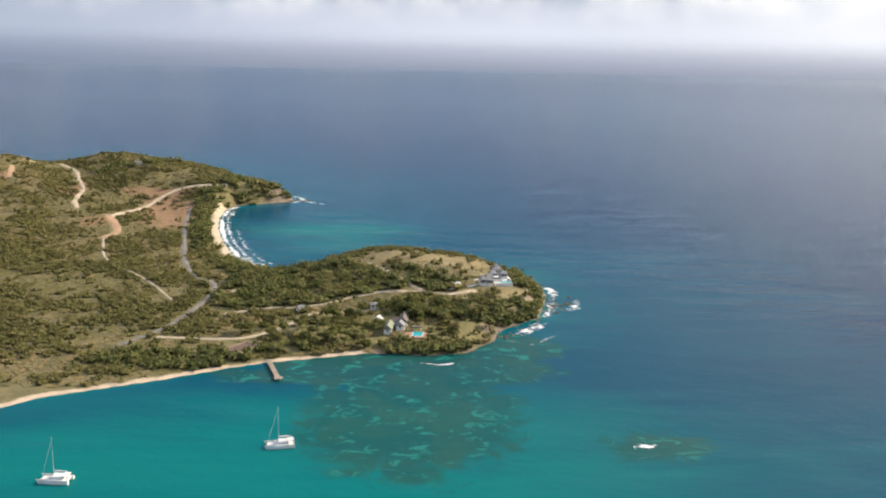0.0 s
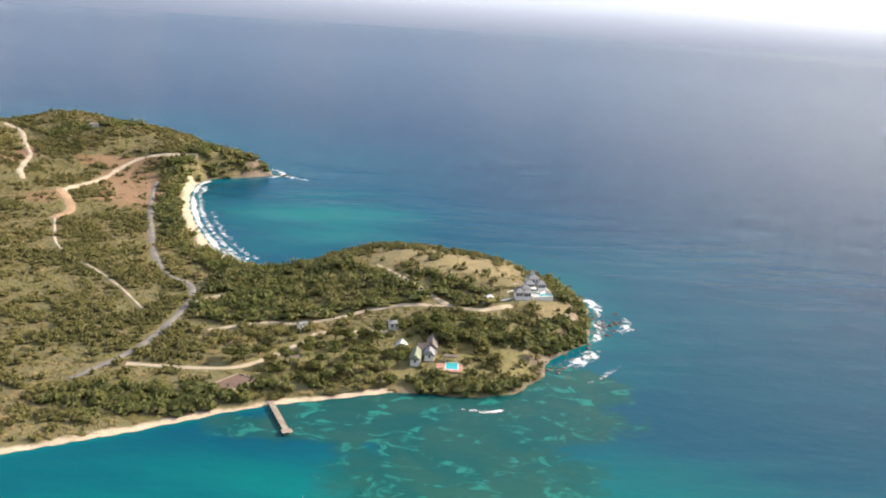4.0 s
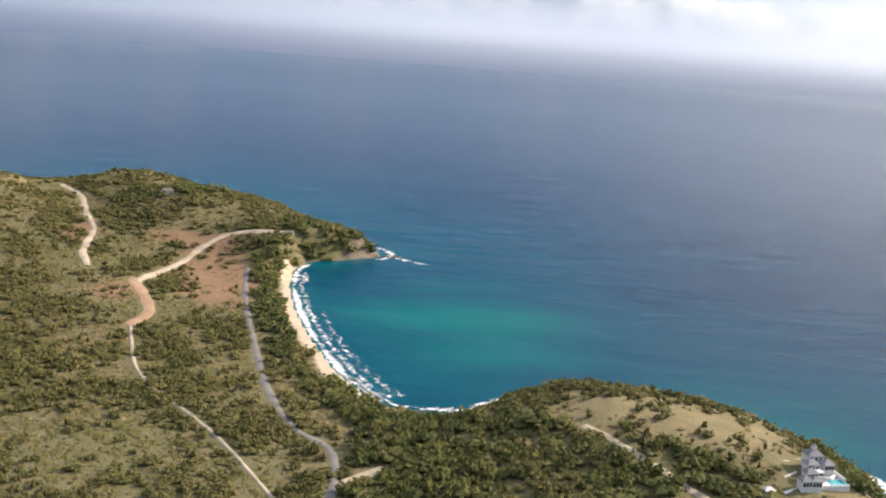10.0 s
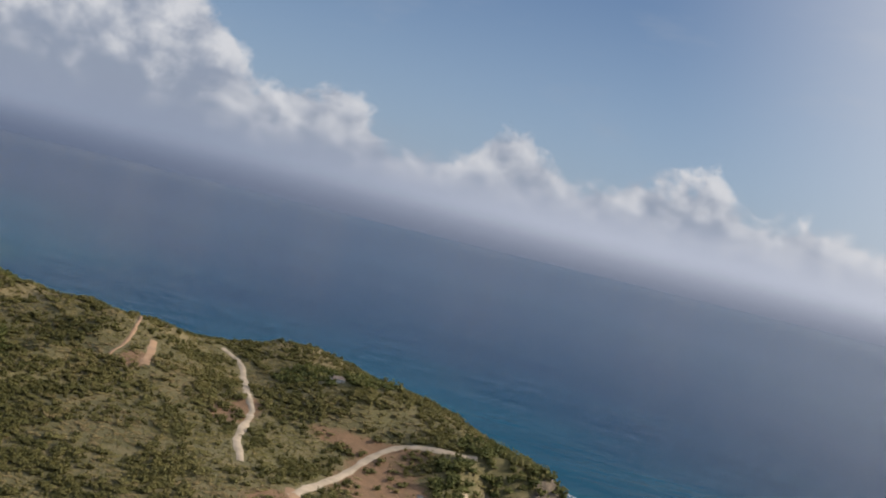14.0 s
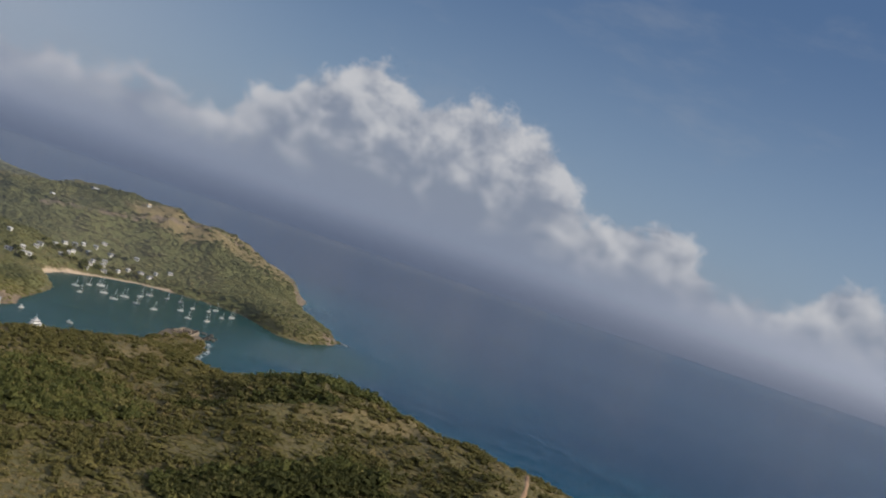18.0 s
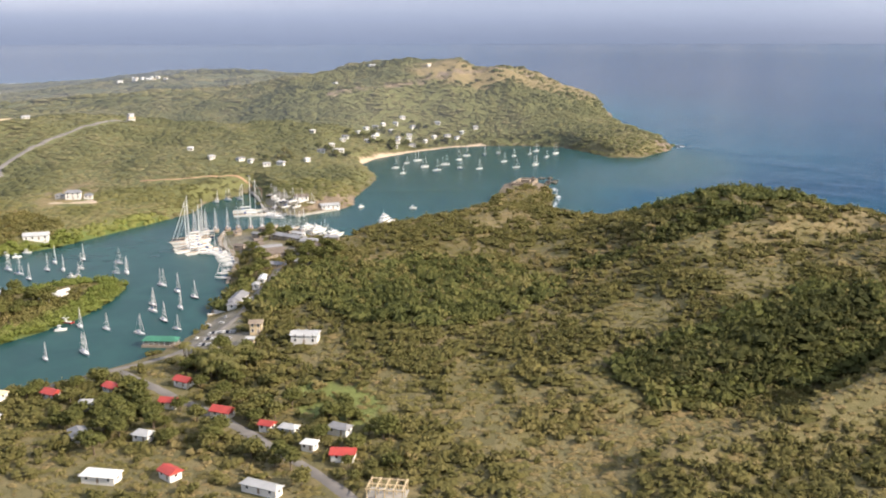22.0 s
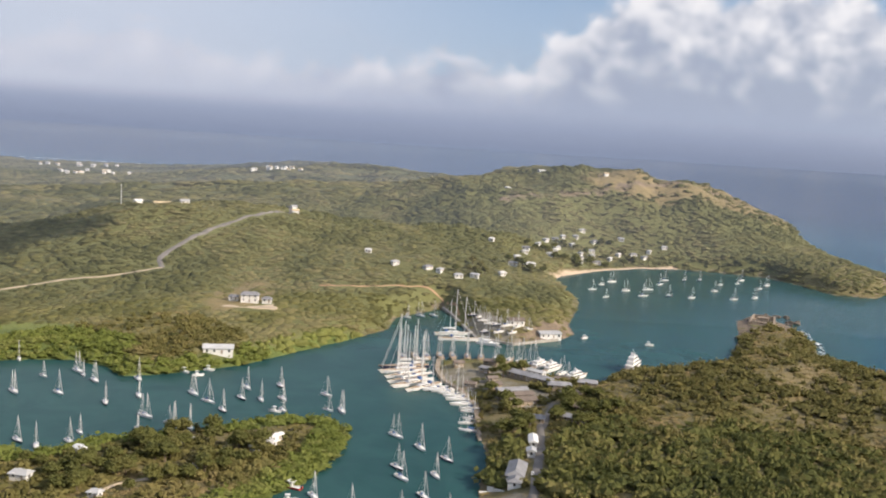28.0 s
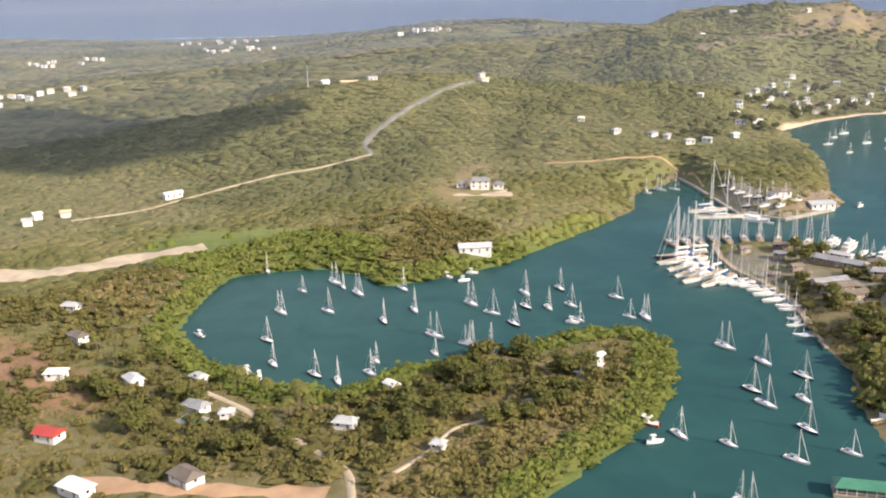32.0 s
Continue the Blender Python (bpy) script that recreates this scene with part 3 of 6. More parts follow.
def swell_of(cx, cy, rx, ry):
    return np.exp(-0.5 * (((wx - cx) / rx) ** 2 + ((wy - cy) / ry) ** 2))


shoal = np.clip(most(0.66 * np.exp(-out / 13.0), 0.60 * swell_of(-80, 870, 120, 170), 0.66 * swell_of(-60, 380, 330, 150), 0.52 * np.exp(-out / 260.0)), 0, 1)
harbour = most(near(wx, wy, -960, 1130, 170, 420, 25), near(wx, wy, -870, 820, 260, 190), near(wx, wy, -950, 1400, 150, 140))
harbour = np.clip(harbour * 2.2, 0, 1) * (wx < -735)
surf = near(wx, wy, 107, 410, 6, 3)
weed = most(near(wx, wy, 0, 512, 72, 26), near(wx, wy, 0, 440, 52, 66) * 0.74, near(wx, wy, -60, 500, 40, 14) * 0.7, near(wx, wy, 45, 545, 30, 16), near(wx, wy, 112, 410, 28, 20) * 0.55, near(wx, wy, 58, 552, 30, 22) * 1.1)
sea = tagged(sheet("sea", sx, sy, np.zeros_like(wx), {"shoal": shoal, "murk": harbour, "foam": surf, "weed": weed}, SEA), "turquoise shallows deepening to open blue sea", "water", kind="structure")

# ---- surf, as thin sheets of foam on the water ----


def make_surf():
    m, n, bsdf, where = surface("surf_foam", 0.8)
    n.put(bsdf.inputs["Base Color"], (0.85, 0.87, 0.87, 1.0))
    ragged = n.noise(where, 0.24, 6.0, 0.68, 0.9)
    lace = n.noise(where, 1.1, 4.0, 0.6)
    body = n.maths("ADD", n.attr("body"), n.maths("ADD", n.maths("MULTIPLY", n.maths("SUBTRACT", ragged, 0.5), 2.3), n.maths("MULTIPLY", n.maths("SUBTRACT", lace, 0.5), 0.9)))
    clear = n.add("ShaderNodeBsdfTransparent")
    both = n.add("ShaderNodeMixShader", Fac=n.span(body, 0.36, 0.80))
    n.tree.links.new(clear.outputs[0], both.inputs[1])
    n.tree.links.new(bsdf.outputs[0], both.inputs[2])
    n.tree.links.new(both.outputs[0], n.tree.nodes["Material Output"].inputs["Surface"])
    return m


SURF = make_surf()


def surf_line(line, width, strength, out=0.0, side=1.0, label="white surf breaking along a shore"):
    """A strip of foam along a line, shifted outwards, thickest near its middle."""
    pts = np.array(line, float)
    fine = []
    for a, b in zip(pts, pts[1:]):
        k = max(2, int(np.linalg.norm(b - a) / 4))
        fine += [a + (b - a) * j / k for j in range(k)]
    pts = np.array(fine + [pts[-1]])
    for _ in range(4):
        pts[1:-1] = (pts[:-2] + 2 * pts[1:-1] + pts[2:]) / 4
    way = np.gradient(pts, axis=0)
    way /= np.linalg.norm(way, axis=1)[:, None] + 1e-9
    normal = np.stack([way[:, 1], -way[:, 0]], -1) * side
    sway = 1 + 0.5 * waves(pts[:, 0], pts[:, 1], 23.0)
    gust = 1 + 0.30 * waves(pts[:, 0], pts[:, 1], 41.0, strength * 9)
    cols, body = [], []
    for v in np.linspace(-1, 1, 7):
        q = pts + normal * (out + (v + 0.4) * width / 2 * sway)[:, None]
        cols.append(np.concatenate([q, np.full((len(q), 1), 0.06)], 1))
        taper = np.minimum(1, np.minimum(np.arange(len(q)), np.arange(len(q))[::-1]) / 3.0)
        body.append(strength * (1 - abs(v) ** 1.6) * taper * gust)
    co, body = np.stack(cols, 1), np.stack(body, 1)
    k = np.arange(co.shape[0] * 7).reshape(-1, 7)
    quads = np.stack([k[:-1, :-1], k[:-1, 1:], k[1:, 1:], k[1:, :-1]], -1).reshape(-1, 4)
    me = bpy.data.meshes.new("surf")
    fill(me, co.reshape(-1, 3), quads)
    me.attributes.new("body", "FLOAT", "POINT").data.foreach_set("value", body.astype(np.float32).ravel())
    me.materials.append(SURF)
    tagged(new("surf", me), label, "surf", kind="stuff")


surf_line(BAY_BEACH + OUTER_BAY[9:10], 8.0, 0.74, 2.0)
surf_line(BAY_BEACH[:7], 10.0, 0.46, 7.0, label="second line of breaking waves off a beach")
surf_line(BAY_BEACH[:5], 10.0, 0.40, 14.0, label="third line of breaking waves off a beach")
surf_line(WEST_BEACH[21:] + BAY_BEACH[:3], 9.0, 0.62, 3.0, label="white surf in the corner of a bay")
surf_line([(-142, 1046), (-126, 1055), (-122, 1066), (-128, 1080), (-142, 1092)], 9.0, 0.66, 2.0)
surf_line([(-124, 1066), (-112, 1056), (-98, 1046), (-84, 1038)], 11.0, 0.56, 0.0, label="white water streaming off a rocky cape")
surf_line([(82, 610), (90, 630), (95, 650), (100, 674), (95, 702)], 12.0, 0.68, 1.0)
surf_line([(100, 628), (108, 642), (113, 656), (112, 668)], 12.0, 0.50, 2.0)
surf_line([(58, 578), (72, 594), (86, 612)], 13.0, 0.62, 3.0)
surf_line([(62, 560), (76, 574), (90, 592)], 8.0, 0.46, 8.0, label="lines of white water off a rocky point")
surf_line([(2, 524), (18, 520), (34, 526)], 4.0, 0.52, 0.0, label="small wave breaking over a shoal")
surf_line(OUTER_BAY[12:30], 8.0, 0.45, 2.0)
surf_line([(-830, 1226), (-859, 1264), (-890, 1288)], 8.0, 0.6, -4.0)
surf_line(EAST_SHORE[8:16], 8.0, 0.45, 2.0, -1.0)
surf_line([(-880, 1500), (-884, 1560), (-880, 1590), (-930, 1606)], 9.0, 0.6, 3.0, -1.0)
surf_line([(-2640, 1380), (-2540, 1470), (-2440, 1600), (-2310, 1735), (-2200, 1860)], 24.0, 0.72, 70.0, -1.0, label="long white reef break far offshore")

# ---- see-through glowing ring walls in place of haze, denser with distance ----


def haze_glow_ring(radius, thick, low=0.0, top=(60.0, 420.0), away=(0.30, 0.345, 0.455), sunward=(0.30, 0.345, 0.455), at_sea=1.0):
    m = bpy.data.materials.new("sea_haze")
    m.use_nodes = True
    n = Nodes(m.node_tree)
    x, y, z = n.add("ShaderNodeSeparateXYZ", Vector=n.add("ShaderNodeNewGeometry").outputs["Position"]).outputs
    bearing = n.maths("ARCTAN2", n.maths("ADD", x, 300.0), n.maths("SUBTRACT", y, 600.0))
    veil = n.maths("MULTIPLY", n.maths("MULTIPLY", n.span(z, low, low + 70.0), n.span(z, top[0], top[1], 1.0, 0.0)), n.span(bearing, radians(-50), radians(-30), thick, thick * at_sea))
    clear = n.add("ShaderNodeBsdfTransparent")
    # the wall gives off the haze colour itself, brighter towards the sun
    haze_glow = n.add("ShaderNodeEmission", Color=n.mix(n.span(bearing, radians(-40), radians(20)), away, sunward), Strength=1.0)
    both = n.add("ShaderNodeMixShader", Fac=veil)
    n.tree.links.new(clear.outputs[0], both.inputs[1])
    n.tree.links.new(haze_glow.outputs[0], both.inputs[2])
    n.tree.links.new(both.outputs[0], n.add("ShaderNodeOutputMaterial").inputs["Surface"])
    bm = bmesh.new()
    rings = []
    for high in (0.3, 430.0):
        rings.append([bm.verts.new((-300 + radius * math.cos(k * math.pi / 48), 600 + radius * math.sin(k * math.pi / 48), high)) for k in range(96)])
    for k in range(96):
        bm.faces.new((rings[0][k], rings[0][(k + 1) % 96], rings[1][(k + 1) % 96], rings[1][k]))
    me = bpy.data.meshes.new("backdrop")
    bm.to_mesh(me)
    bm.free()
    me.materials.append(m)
    tagged(new("backdrop", me), "see-through glowing ring wall standing in for haze", "haze", kind="structure")


# inner rings cross hills and water; their glow lightens the far slopes
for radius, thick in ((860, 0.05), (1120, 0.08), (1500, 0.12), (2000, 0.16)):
    haze_glow_ring(radius, thick, -25.0, at_sea=0.3)
# outer rings put a glowing fade over the sea below the horizon
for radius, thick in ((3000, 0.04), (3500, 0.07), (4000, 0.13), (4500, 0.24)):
    haze_glow_ring(radius, thick, 0.0, (90.0, 200.0), (0.105, 0.135, 0.22), (0.28, 0.295, 0.36))


def high_cloud(x, y, z, size, seed):
    """An added cumulus, out of sight, placed so that its shade lies on the hills."""
    r = random.Random(seed)
    bm = bmesh.new()
    for _ in range(26):
        c = Vector((r.uniform(-1, 1) * size, r.uniform(-0.5, 0.5) * size, r.uniform(-0.05, 0.22) * size))
        made = bmesh.ops.create_icosphere(bm, subdivisions=2, radius=r.uniform(0.18, 0.36) * size)["verts"]
        for v in made:
            v.co = c + v.co * (1 + 0.35 * noise.noise(v.co / size * 5 + c))
    ob = part_of_sky("cloud", bm)
    ob.location = (x, y, z)
    ob.rotation_euler = (0, 0, radians(25))
    tagged(ob, "unseen heaped cloud added to shade the far hills", "cloud", kind="structure")


def part_of_sky(name, bm):
    me = bpy.data.meshes.new(name)
    bm.to_mesh(me)
    bm.free()
    m, n, bsdf, where = surface("cloud_white", 1.0)
    n.put(bsdf.inputs["Base Color"], n.mix(n.span(n.noise(where, 0.01, 4.0), 0.3, 0.7), (0.80, 0.80, 0.82), (0.92, 0.92, 0.92)))
    me.materials.append(m)
    return new(name, me)


def shade_over(x, y, size, seed, z=900.0):
    reach = z / math.tan(SUN_EL)
    high_cloud(x + reach * math.sin(SUN_AZ), y + reach * math.cos(SUN_AZ), z, size, seed)


# unseen cloud added along the sun's ray to darken one far slope
shade_over(-1440, 800, 120, 5)

# ---- helpers for things and their parts ----


def part(name, bm, material, parent=None, label=""):
    me = bpy.data.meshes.new(name)
    bmesh.ops.recalc_face_normals(bm, faces=bm.faces[:])
    bm.to_mesh(me)
    bm.free()
    me.materials.append(material)
    ob = new(name, me)
    if parent is not None:
        ob.parent = parent
    if label:
        tagged(ob, label)
    return ob


def thing(name, label, category, group="", kind="", at=None):
    ob = new(name)
    ob.empty_display_size = 0.2
    if at is not None:
        ob.matrix_basis = at
    return tagged(ob, label, category, group, kind)


def box(bm, x, y, z, sx, sy, sz, turn=0.0, top=1.0):
    """A block on its base at z; top: how much it narrows upwards."""
    c, s = math.cos(radians(turn)), math.sin(radians(turn))
    vs = []
    for h, k in ((0, 1.0), (sz, top)):
        for u, v in ((-1, -1), (1, -1), (1, 1), (-1, 1)):
            a, b = u * sx / 2 * k, v * sy / 2 * k
            vs.append(bm.verts.new((x + a * c - b * s, y + a * s + b * c, z + h)))
    for f in ((3, 2, 1, 0), (4, 5, 6, 7), (0, 1, 5, 4), (1, 2, 6, 5), (2, 3, 7, 6), (3, 0, 4, 7)):
        bm.faces.new([vs[i] for i in f])
    return bm


def block(*args, **more):
    return box(bmesh.new(), *args, **more)


def rod(bm, a, b, r, r2=None, sides=6):
    a, b = Vector(a), Vector(b)
    way = (b - a).normalized()
    side = way.cross(Vector((0, 0, 1)) if abs(way.z) < 0.9 else Vector((1, 0, 0))).normalized()
    up = way.cross(side)
    rings = []
    for p, k in ((a, r), (b, r if r2 is None else r2)):
        rings.append([bm.verts.new(p + (side * math.cos(2 * math.pi * i / sides) + up * math.sin(2 * math.pi * i / sides)) * k) for i in range(sides)])
    for i in range(sides):
        j = (i + 1) % sides
        bm.faces.new((rings[0][i], rings[0][j], rings[1][j], rings[1][i]))
    bm.faces.new(rings[0][::-1])
    bm.faces.new(rings[1])
    return bm


def bar(a, b, r, r2=None, sides=6):
    return rod(bmesh.new(), a, b, r, r2, sides)


def ground_z(x, y):
    return float(land_height(np.array([float(x)]), np.array([float(y)]))[0])


def low_z(x, y, r):
    """The lowest ground under a footprint of that radius."""
    a = np.linspace(0, 2 * math.pi, 9)
    return float(land_height(x + r * np.cos(a), y + r * np.sin(a)).min())


# ---- roads and tracks, laid on the ground ----


def smooth_line(points, step=4.0):
    p = [np.array(q, float) for q in points]
    p = [2 * p[0] - p[1]] + p + [2 * p[-1] - p[-2]]
    out = []
    for a, b, c, d in zip(p, p[1:], p[2:], p[3:]):
        count = max(2, int(np.linalg.norm(c - b) / step))
        for t in np.arange(count) / count:
            out.append(0.5 * (2 * b + (c - a) * t + (2 * a - 5 * b + 4 * c - d) * t ** 2 + (3 * b - a - 3 * c + d) * t ** 3))
    return np.array(out + [p[-2]])


ROADS = []


def road(name, line, width, material, label, lift=0.35, ragged=0.25):
    pts = smooth_line(line)
    ROADS.append((pts, width))
    way = np.gradient(pts, axis=0)
    way /= np.linalg.norm(way, axis=1)[:, None] + 1e-9
    side = np.stack([-way[:, 1], way[:, 0]], -1)
    half = width / 2 * (1 + ragged * waves(pts[:, 0], pts[:, 1], 9.0))
    cols = []
    for k in (-1.0, -0.5, 0.0, 0.5, 1.0):
        q = pts + side * (half * k)[:, None]
        z = np.maximum(land_height(q[:, 0], q[:, 1]), 0.3) + lift - (0.5 if abs(k) == 1 else 0.0)
        cols.append(np.concatenate([q, z[:, None]], 1))
    co = np.stack(cols, 1)
    k = np.arange(co.shape[0] * 5).reshape(-1, 5)
    quads = np.stack([k[:-1, :-1], k[:-1, 1:], k[1:, 1:], k[1:, :-1]], -1).reshape(-1, 4)
    me = bpy.data.meshes.new(name)
    fill(me, co.reshape(-1, 3), quads)
    me.materials.append(material)
    return tagged(new(name, me), label, "road", kind="structure")


road("road", [(-196, 1034), (-220, 1030), (-245, 1028), (-262, 1004), (-273, 955), (-283, 906)], 6.5, TRACK, "pale unpaved track cut along a dry slope")
road("road", [(-222, 975), (-216, 930), (-208, 885), (-189, 800), (-177, 752), (-160, 708), (-142, 686), (-138, 655), (-142, 618), (-150, 580), (-170, 540)], 4.4, ASPHALT, "worn grey road behind the beach trees")
road("road", [(-410, 1150), (-385, 1125), (-353, 1040), (-341, 1013), (-332, 960), (-318, 925)], 5.5, TRACK, "pale bare track running down a scrub hill")
road("road", [(-286, 915), (-273, 891), (-262, 860), (-266, 835)], 8.0, EARTH, "wide cutting of bare reddish earth")
road("road", [(-266, 835), (-259, 811), (-247, 774), (-230, 744), (-205, 713), (-185, 684), (-160, 640)], 2.4, TRACK, "narrow sandy track through scrub")
road("road", [(-433, 1065), (-424, 1040), (-417, 1014)], 6.0, EARTH, "short scar of bare red earth on a hillside")
road("road", [(-32, 692), (-19, 674), (-9, 656), (4, 640), (12, 632), (27, 631), (44, 640)], 4.6, TRACK, "pale concrete drive climbing to a villa")
road("road", [(12, 632), (-13, 634), (-40, 628), (-71, 617), (-92, 620), (-120, 609)], 3.6, TRACK, "sandy lane between garden trees")
road("road", [(-150, 560), (-113, 557), (-93, 563), (-70, 591), (-60, 604), (-26, 603)], 4.0, TRACK, "sandy lane along the beach flat")
road("road", [(-134, 655), (-126, 662), (-118, 669)], 7.0, TRACK, "bare pale sand clearing beside a road")
road("road", [(-748, 740), (-744, 775), (-739, 796), (-740, 815), (-747, 836), (-754, 850), (-764, 864), (-776, 880), (-793, 902), (-806, 919), (-824, 950)], 4.2, ASPHALT, "grey road along the waterfront")
road("road", [(-1168, 941), (-1187, 950), (-1198, 965), (-1209, 994), (-1227, 1033), (-1240, 1070), (-1266, 1121), (-1300, 1145)], 4.4, ASPHALT, "winding grey road climbing a green hill")
road("road", [(-1188, 751), (-1184, 791), (-1188, 817), (-1188, 839), (-1184, 868), (-1175, 904), (-1168, 941)], 2.4, TRACK, "pale country road along a slope")
road("road", [(-1078, 1010), (-1063, 1032), (-1051, 1061), (-1042, 1085), (-1024, 1088), (-1000, 1070)], 1.8, EARTH, "pale track to a boatyard")
road("road", [(-740, 775), (-700, 772), (-663, 770), (-633, 766), (-607, 762), (-580, 755), (-540, 735)], 5.0, ASPHALT, "grey village lane between houses")
road("road", [(-930, 706), (-912, 709), (-887, 710), (-871, 711), (-855, 711), (-842, 704), (-815, 690)], 2.6, TRACK, "sandy lane across a wooded neck")
road("road", [(-868, 790), (-854, 766), (-855, 749), (-849, 735), (-845, 716)], 1.8, TRACK, "sandy garden path under trees")
road("road", [(-1230, 660), (-1160, 670), (-1108, 691), (-1094, 725), (-1093, 752), (-1086, 782)], 16.0, TRACK, "wide bare sandy flat beside mangroves", ragged=0.5)
road("road", [(-900, 650), (-865, 684), (-848, 700)], 9.0, EARTH, "bare red building plot", ragged=0.5)
road("road", [(-470, 1125), (-455, 1085), (-445, 1050), (-440, 1010)], 2.6, EARTH, "thin red earth path along a ridge")

# ---- scrub, groves and mangroves: joined crowns of many small leaf clumps ----
rng = np.random.default_rng(7)
BUILT = []          # footprints that stay clear: x, y, radius


def crown_shape(lumps, leaves, seed, squat=1.0):
    """One crown about 1 wide and 1 high: uneven lumps of foliage with tufts of leaves standing off them."""
    r = np.random.default_rng(seed)
    eight = np.array([[0, 2, 4], [2, 1, 4], [1, 3, 4], [3, 0, 4], [2, 0, 5], [1, 2, 5], [3, 1, 5], [0, 3, 5]])
    verts, faces, base = [], [], 0
    for k in range(lumps):
        a = k * 2.4 + r.uniform(-0.5, 0.5)
        off = 0.0 if lumps == 1 else r.uniform(0.16, 0.30)
        size = r.uniform(0.22, 0.33) if lumps > 2 else r.uniform(0.34, 0.44)
        co = np.array([[1, 0, 0], [-1, 0, 0], [0, 1, 0], [0, -1, 0], [0, 0, 1], [0, 0, -1]], float) * r.uniform(0.75, 1.2, (6, 1))
        turn = r.uniform(0, 2 * math.pi)
        c, s = math.cos(turn), math.sin(turn)
        co = np.stack([co[:, 0] * c - co[:, 1] * s, co[:, 0] * s + co[:, 1] * c, co[:, 2] + 0.25 * co[:, 0] * r.uniform(-1, 1)], -1)
        verts.append(co * (size, size, size * squat) + (math.cos(a) * off, math.sin(a) * off, r.uniform(0.30, 0.66) if lumps > 2 else 0.36))
        faces.append(eight + base)
        base += 6
    for _ in range(leaves):
        a, h = r.random() * 2 * math.pi, r.random() ** 0.8
        reach = 0.50 * math.sqrt(max(0.05, 1 - (h * 1.5 - 0.62) ** 2)) * (0.75 + 0.4 * r.random())
        centre = np.array([math.cos(a) * reach, math.sin(a) * reach, 0.10 + 0.84 * h])
        u = r.normal(size=3)
        u /= np.linalg.norm(u)
        v = np.cross(u, r.normal(size=3))
        v /= np.linalg.norm(v)
        s = 0.085 + 0.08 * r.random()
        verts.append(np.array([centre - u * s, centre + v * s * 0.8, centre + u * s, centre - v * s * 0.8]))
        faces.append(np.array([[0, 1, 2], [0, 2, 3]]) + base)
        base += 4
    return np.concatenate(verts), np.concatenate(faces)


def mound_shape(seed):
    """A low rounded top of closed woodland, seen from far off."""
    r = np.random.default_rng(seed)
    co, tri = [], []
    for ring, (rad, z) in enumerate(((0.52, 0.0), (0.36, 0.62))):
        for k in range(5):
            a = (k + 0.5 * ring) * 2 * math.pi / 5
            q = rad * r.uniform(0.8, 1.2)
            co.append((q * math.cos(a), q * math.sin(a), z * r.uniform(0.8, 1.2)))
    co.append((r.uniform(-0.1, 0.1), r.uniform(-0.1, 0.1), 1.0))
    for k in range(5):
        j = (k + 1) % 5
        tri += [(k, j, 5 + k), (j, 5 + j, 5 + k), (5 + k, 5 + j, 10)]
    return np.array(co), np.array(tri)


NEAR_CROWNS = [crown_shape(5, 11, k) for k in range(9)]
SHRUB_CROWNS = [crown_shape(2, 5, 60 + k) for k in range(9)]
FAR_CROWNS = [mound_shape(20 + k) for k in range(9)]


def plant(name, spots, crowns, material, label, category="vegetation"):
    """Joins one crown a spot (x, y, width, height, tone) into a single object."""
    pick = rng.integers(0, len(crowns), len(spots))
    z = land_height(spots[:, 0], spots[:, 1])
    all_co, all_tri, all_tone, base = [], [], [], 0
    for k, (co, tri) in enumerate(crowns):
        sel = np.nonzero(pick == k)[0]
        if not len(sel):
            continue
        a = rng.random(len(sel)) * 2 * math.pi
        c, s = np.cos(a)[:, None], np.sin(a)[:, None]
        w, h = spots[sel, 2][:, None], spots[sel, 3][:, None]
        x = (co[None, :, 0] * c - co[None, :, 1] * s) * w + spots[sel, 0][:, None]
        y = (co[None, :, 0] * s + co[None, :, 1] * c) * w * (0.8 + 0.4 * rng.random((len(sel), 1))) + spots[sel, 1][:, None]
        zz = co[None, :, 2] * h + z[sel][:, None] - 0.12 * h
        all_co.append(np.stack([x, y, zz], -1).reshape(-1, 3))
        all_tri.append((tri[None] + (np.arange(len(sel)) * len(co))[:, None, None] + base).reshape(-1, 3))
        all_tone.append(np.repeat(spots[sel, 4], len(co)))
        base += len(sel) * len(co)
    me = bpy.data.meshes.new(name)
    fill(me, np.concatenate(all_co), np.concatenate(all_tri), smooth=crowns is FAR_CROWNS)
    me.attributes.new("tone", "FLOAT", "POINT").data.foreach_set("value", np.concatenate(all_tone).astype(np.float32))
    me.materials.append(material)
    return tagged(new(name, me), label, category, kind="stuff")


def off_roads(x, y, gap):
    clear = np.ones(len(x), bool)
    for pts, width in ROADS:
        lo, hi = pts.min(0) - 20, pts.max(0) + 20
        sel = np.nonzero((x > lo[0]) & (x < hi[0]) & (y > lo[1]) & (y < hi[1]))[0]
        if len(sel):
            best = np.full(len(sel), 1e9)
            for q in pts:
                best = np.minimum(best, np.hypot(x[sel] - q[0], y[sel] - q[1]))
            clear[sel[best < width / 2 + gap]] = False
    for cx, cy, r in BUILT:
        clear &= (x - cx) ** 2 + (y - cy) ** 2 > (r + gap) ** 2
    return clear


def scatter(x0, x1, y0, y1, step, loose=1.5):
    xs, ys = np.meshgrid(np.arange(x0, x1, step), np.arange(y0, y1, step))
    x = xs.ravel() + (rng.random(xs.size) - 0.5) * step * loose
    y = ys.ravel() + (rng.random(xs.size) - 0.5) * step * loose
    d = shore_distance(x, y)
    keep = d > 0.7
    return x[keep], y[keep], d[keep]


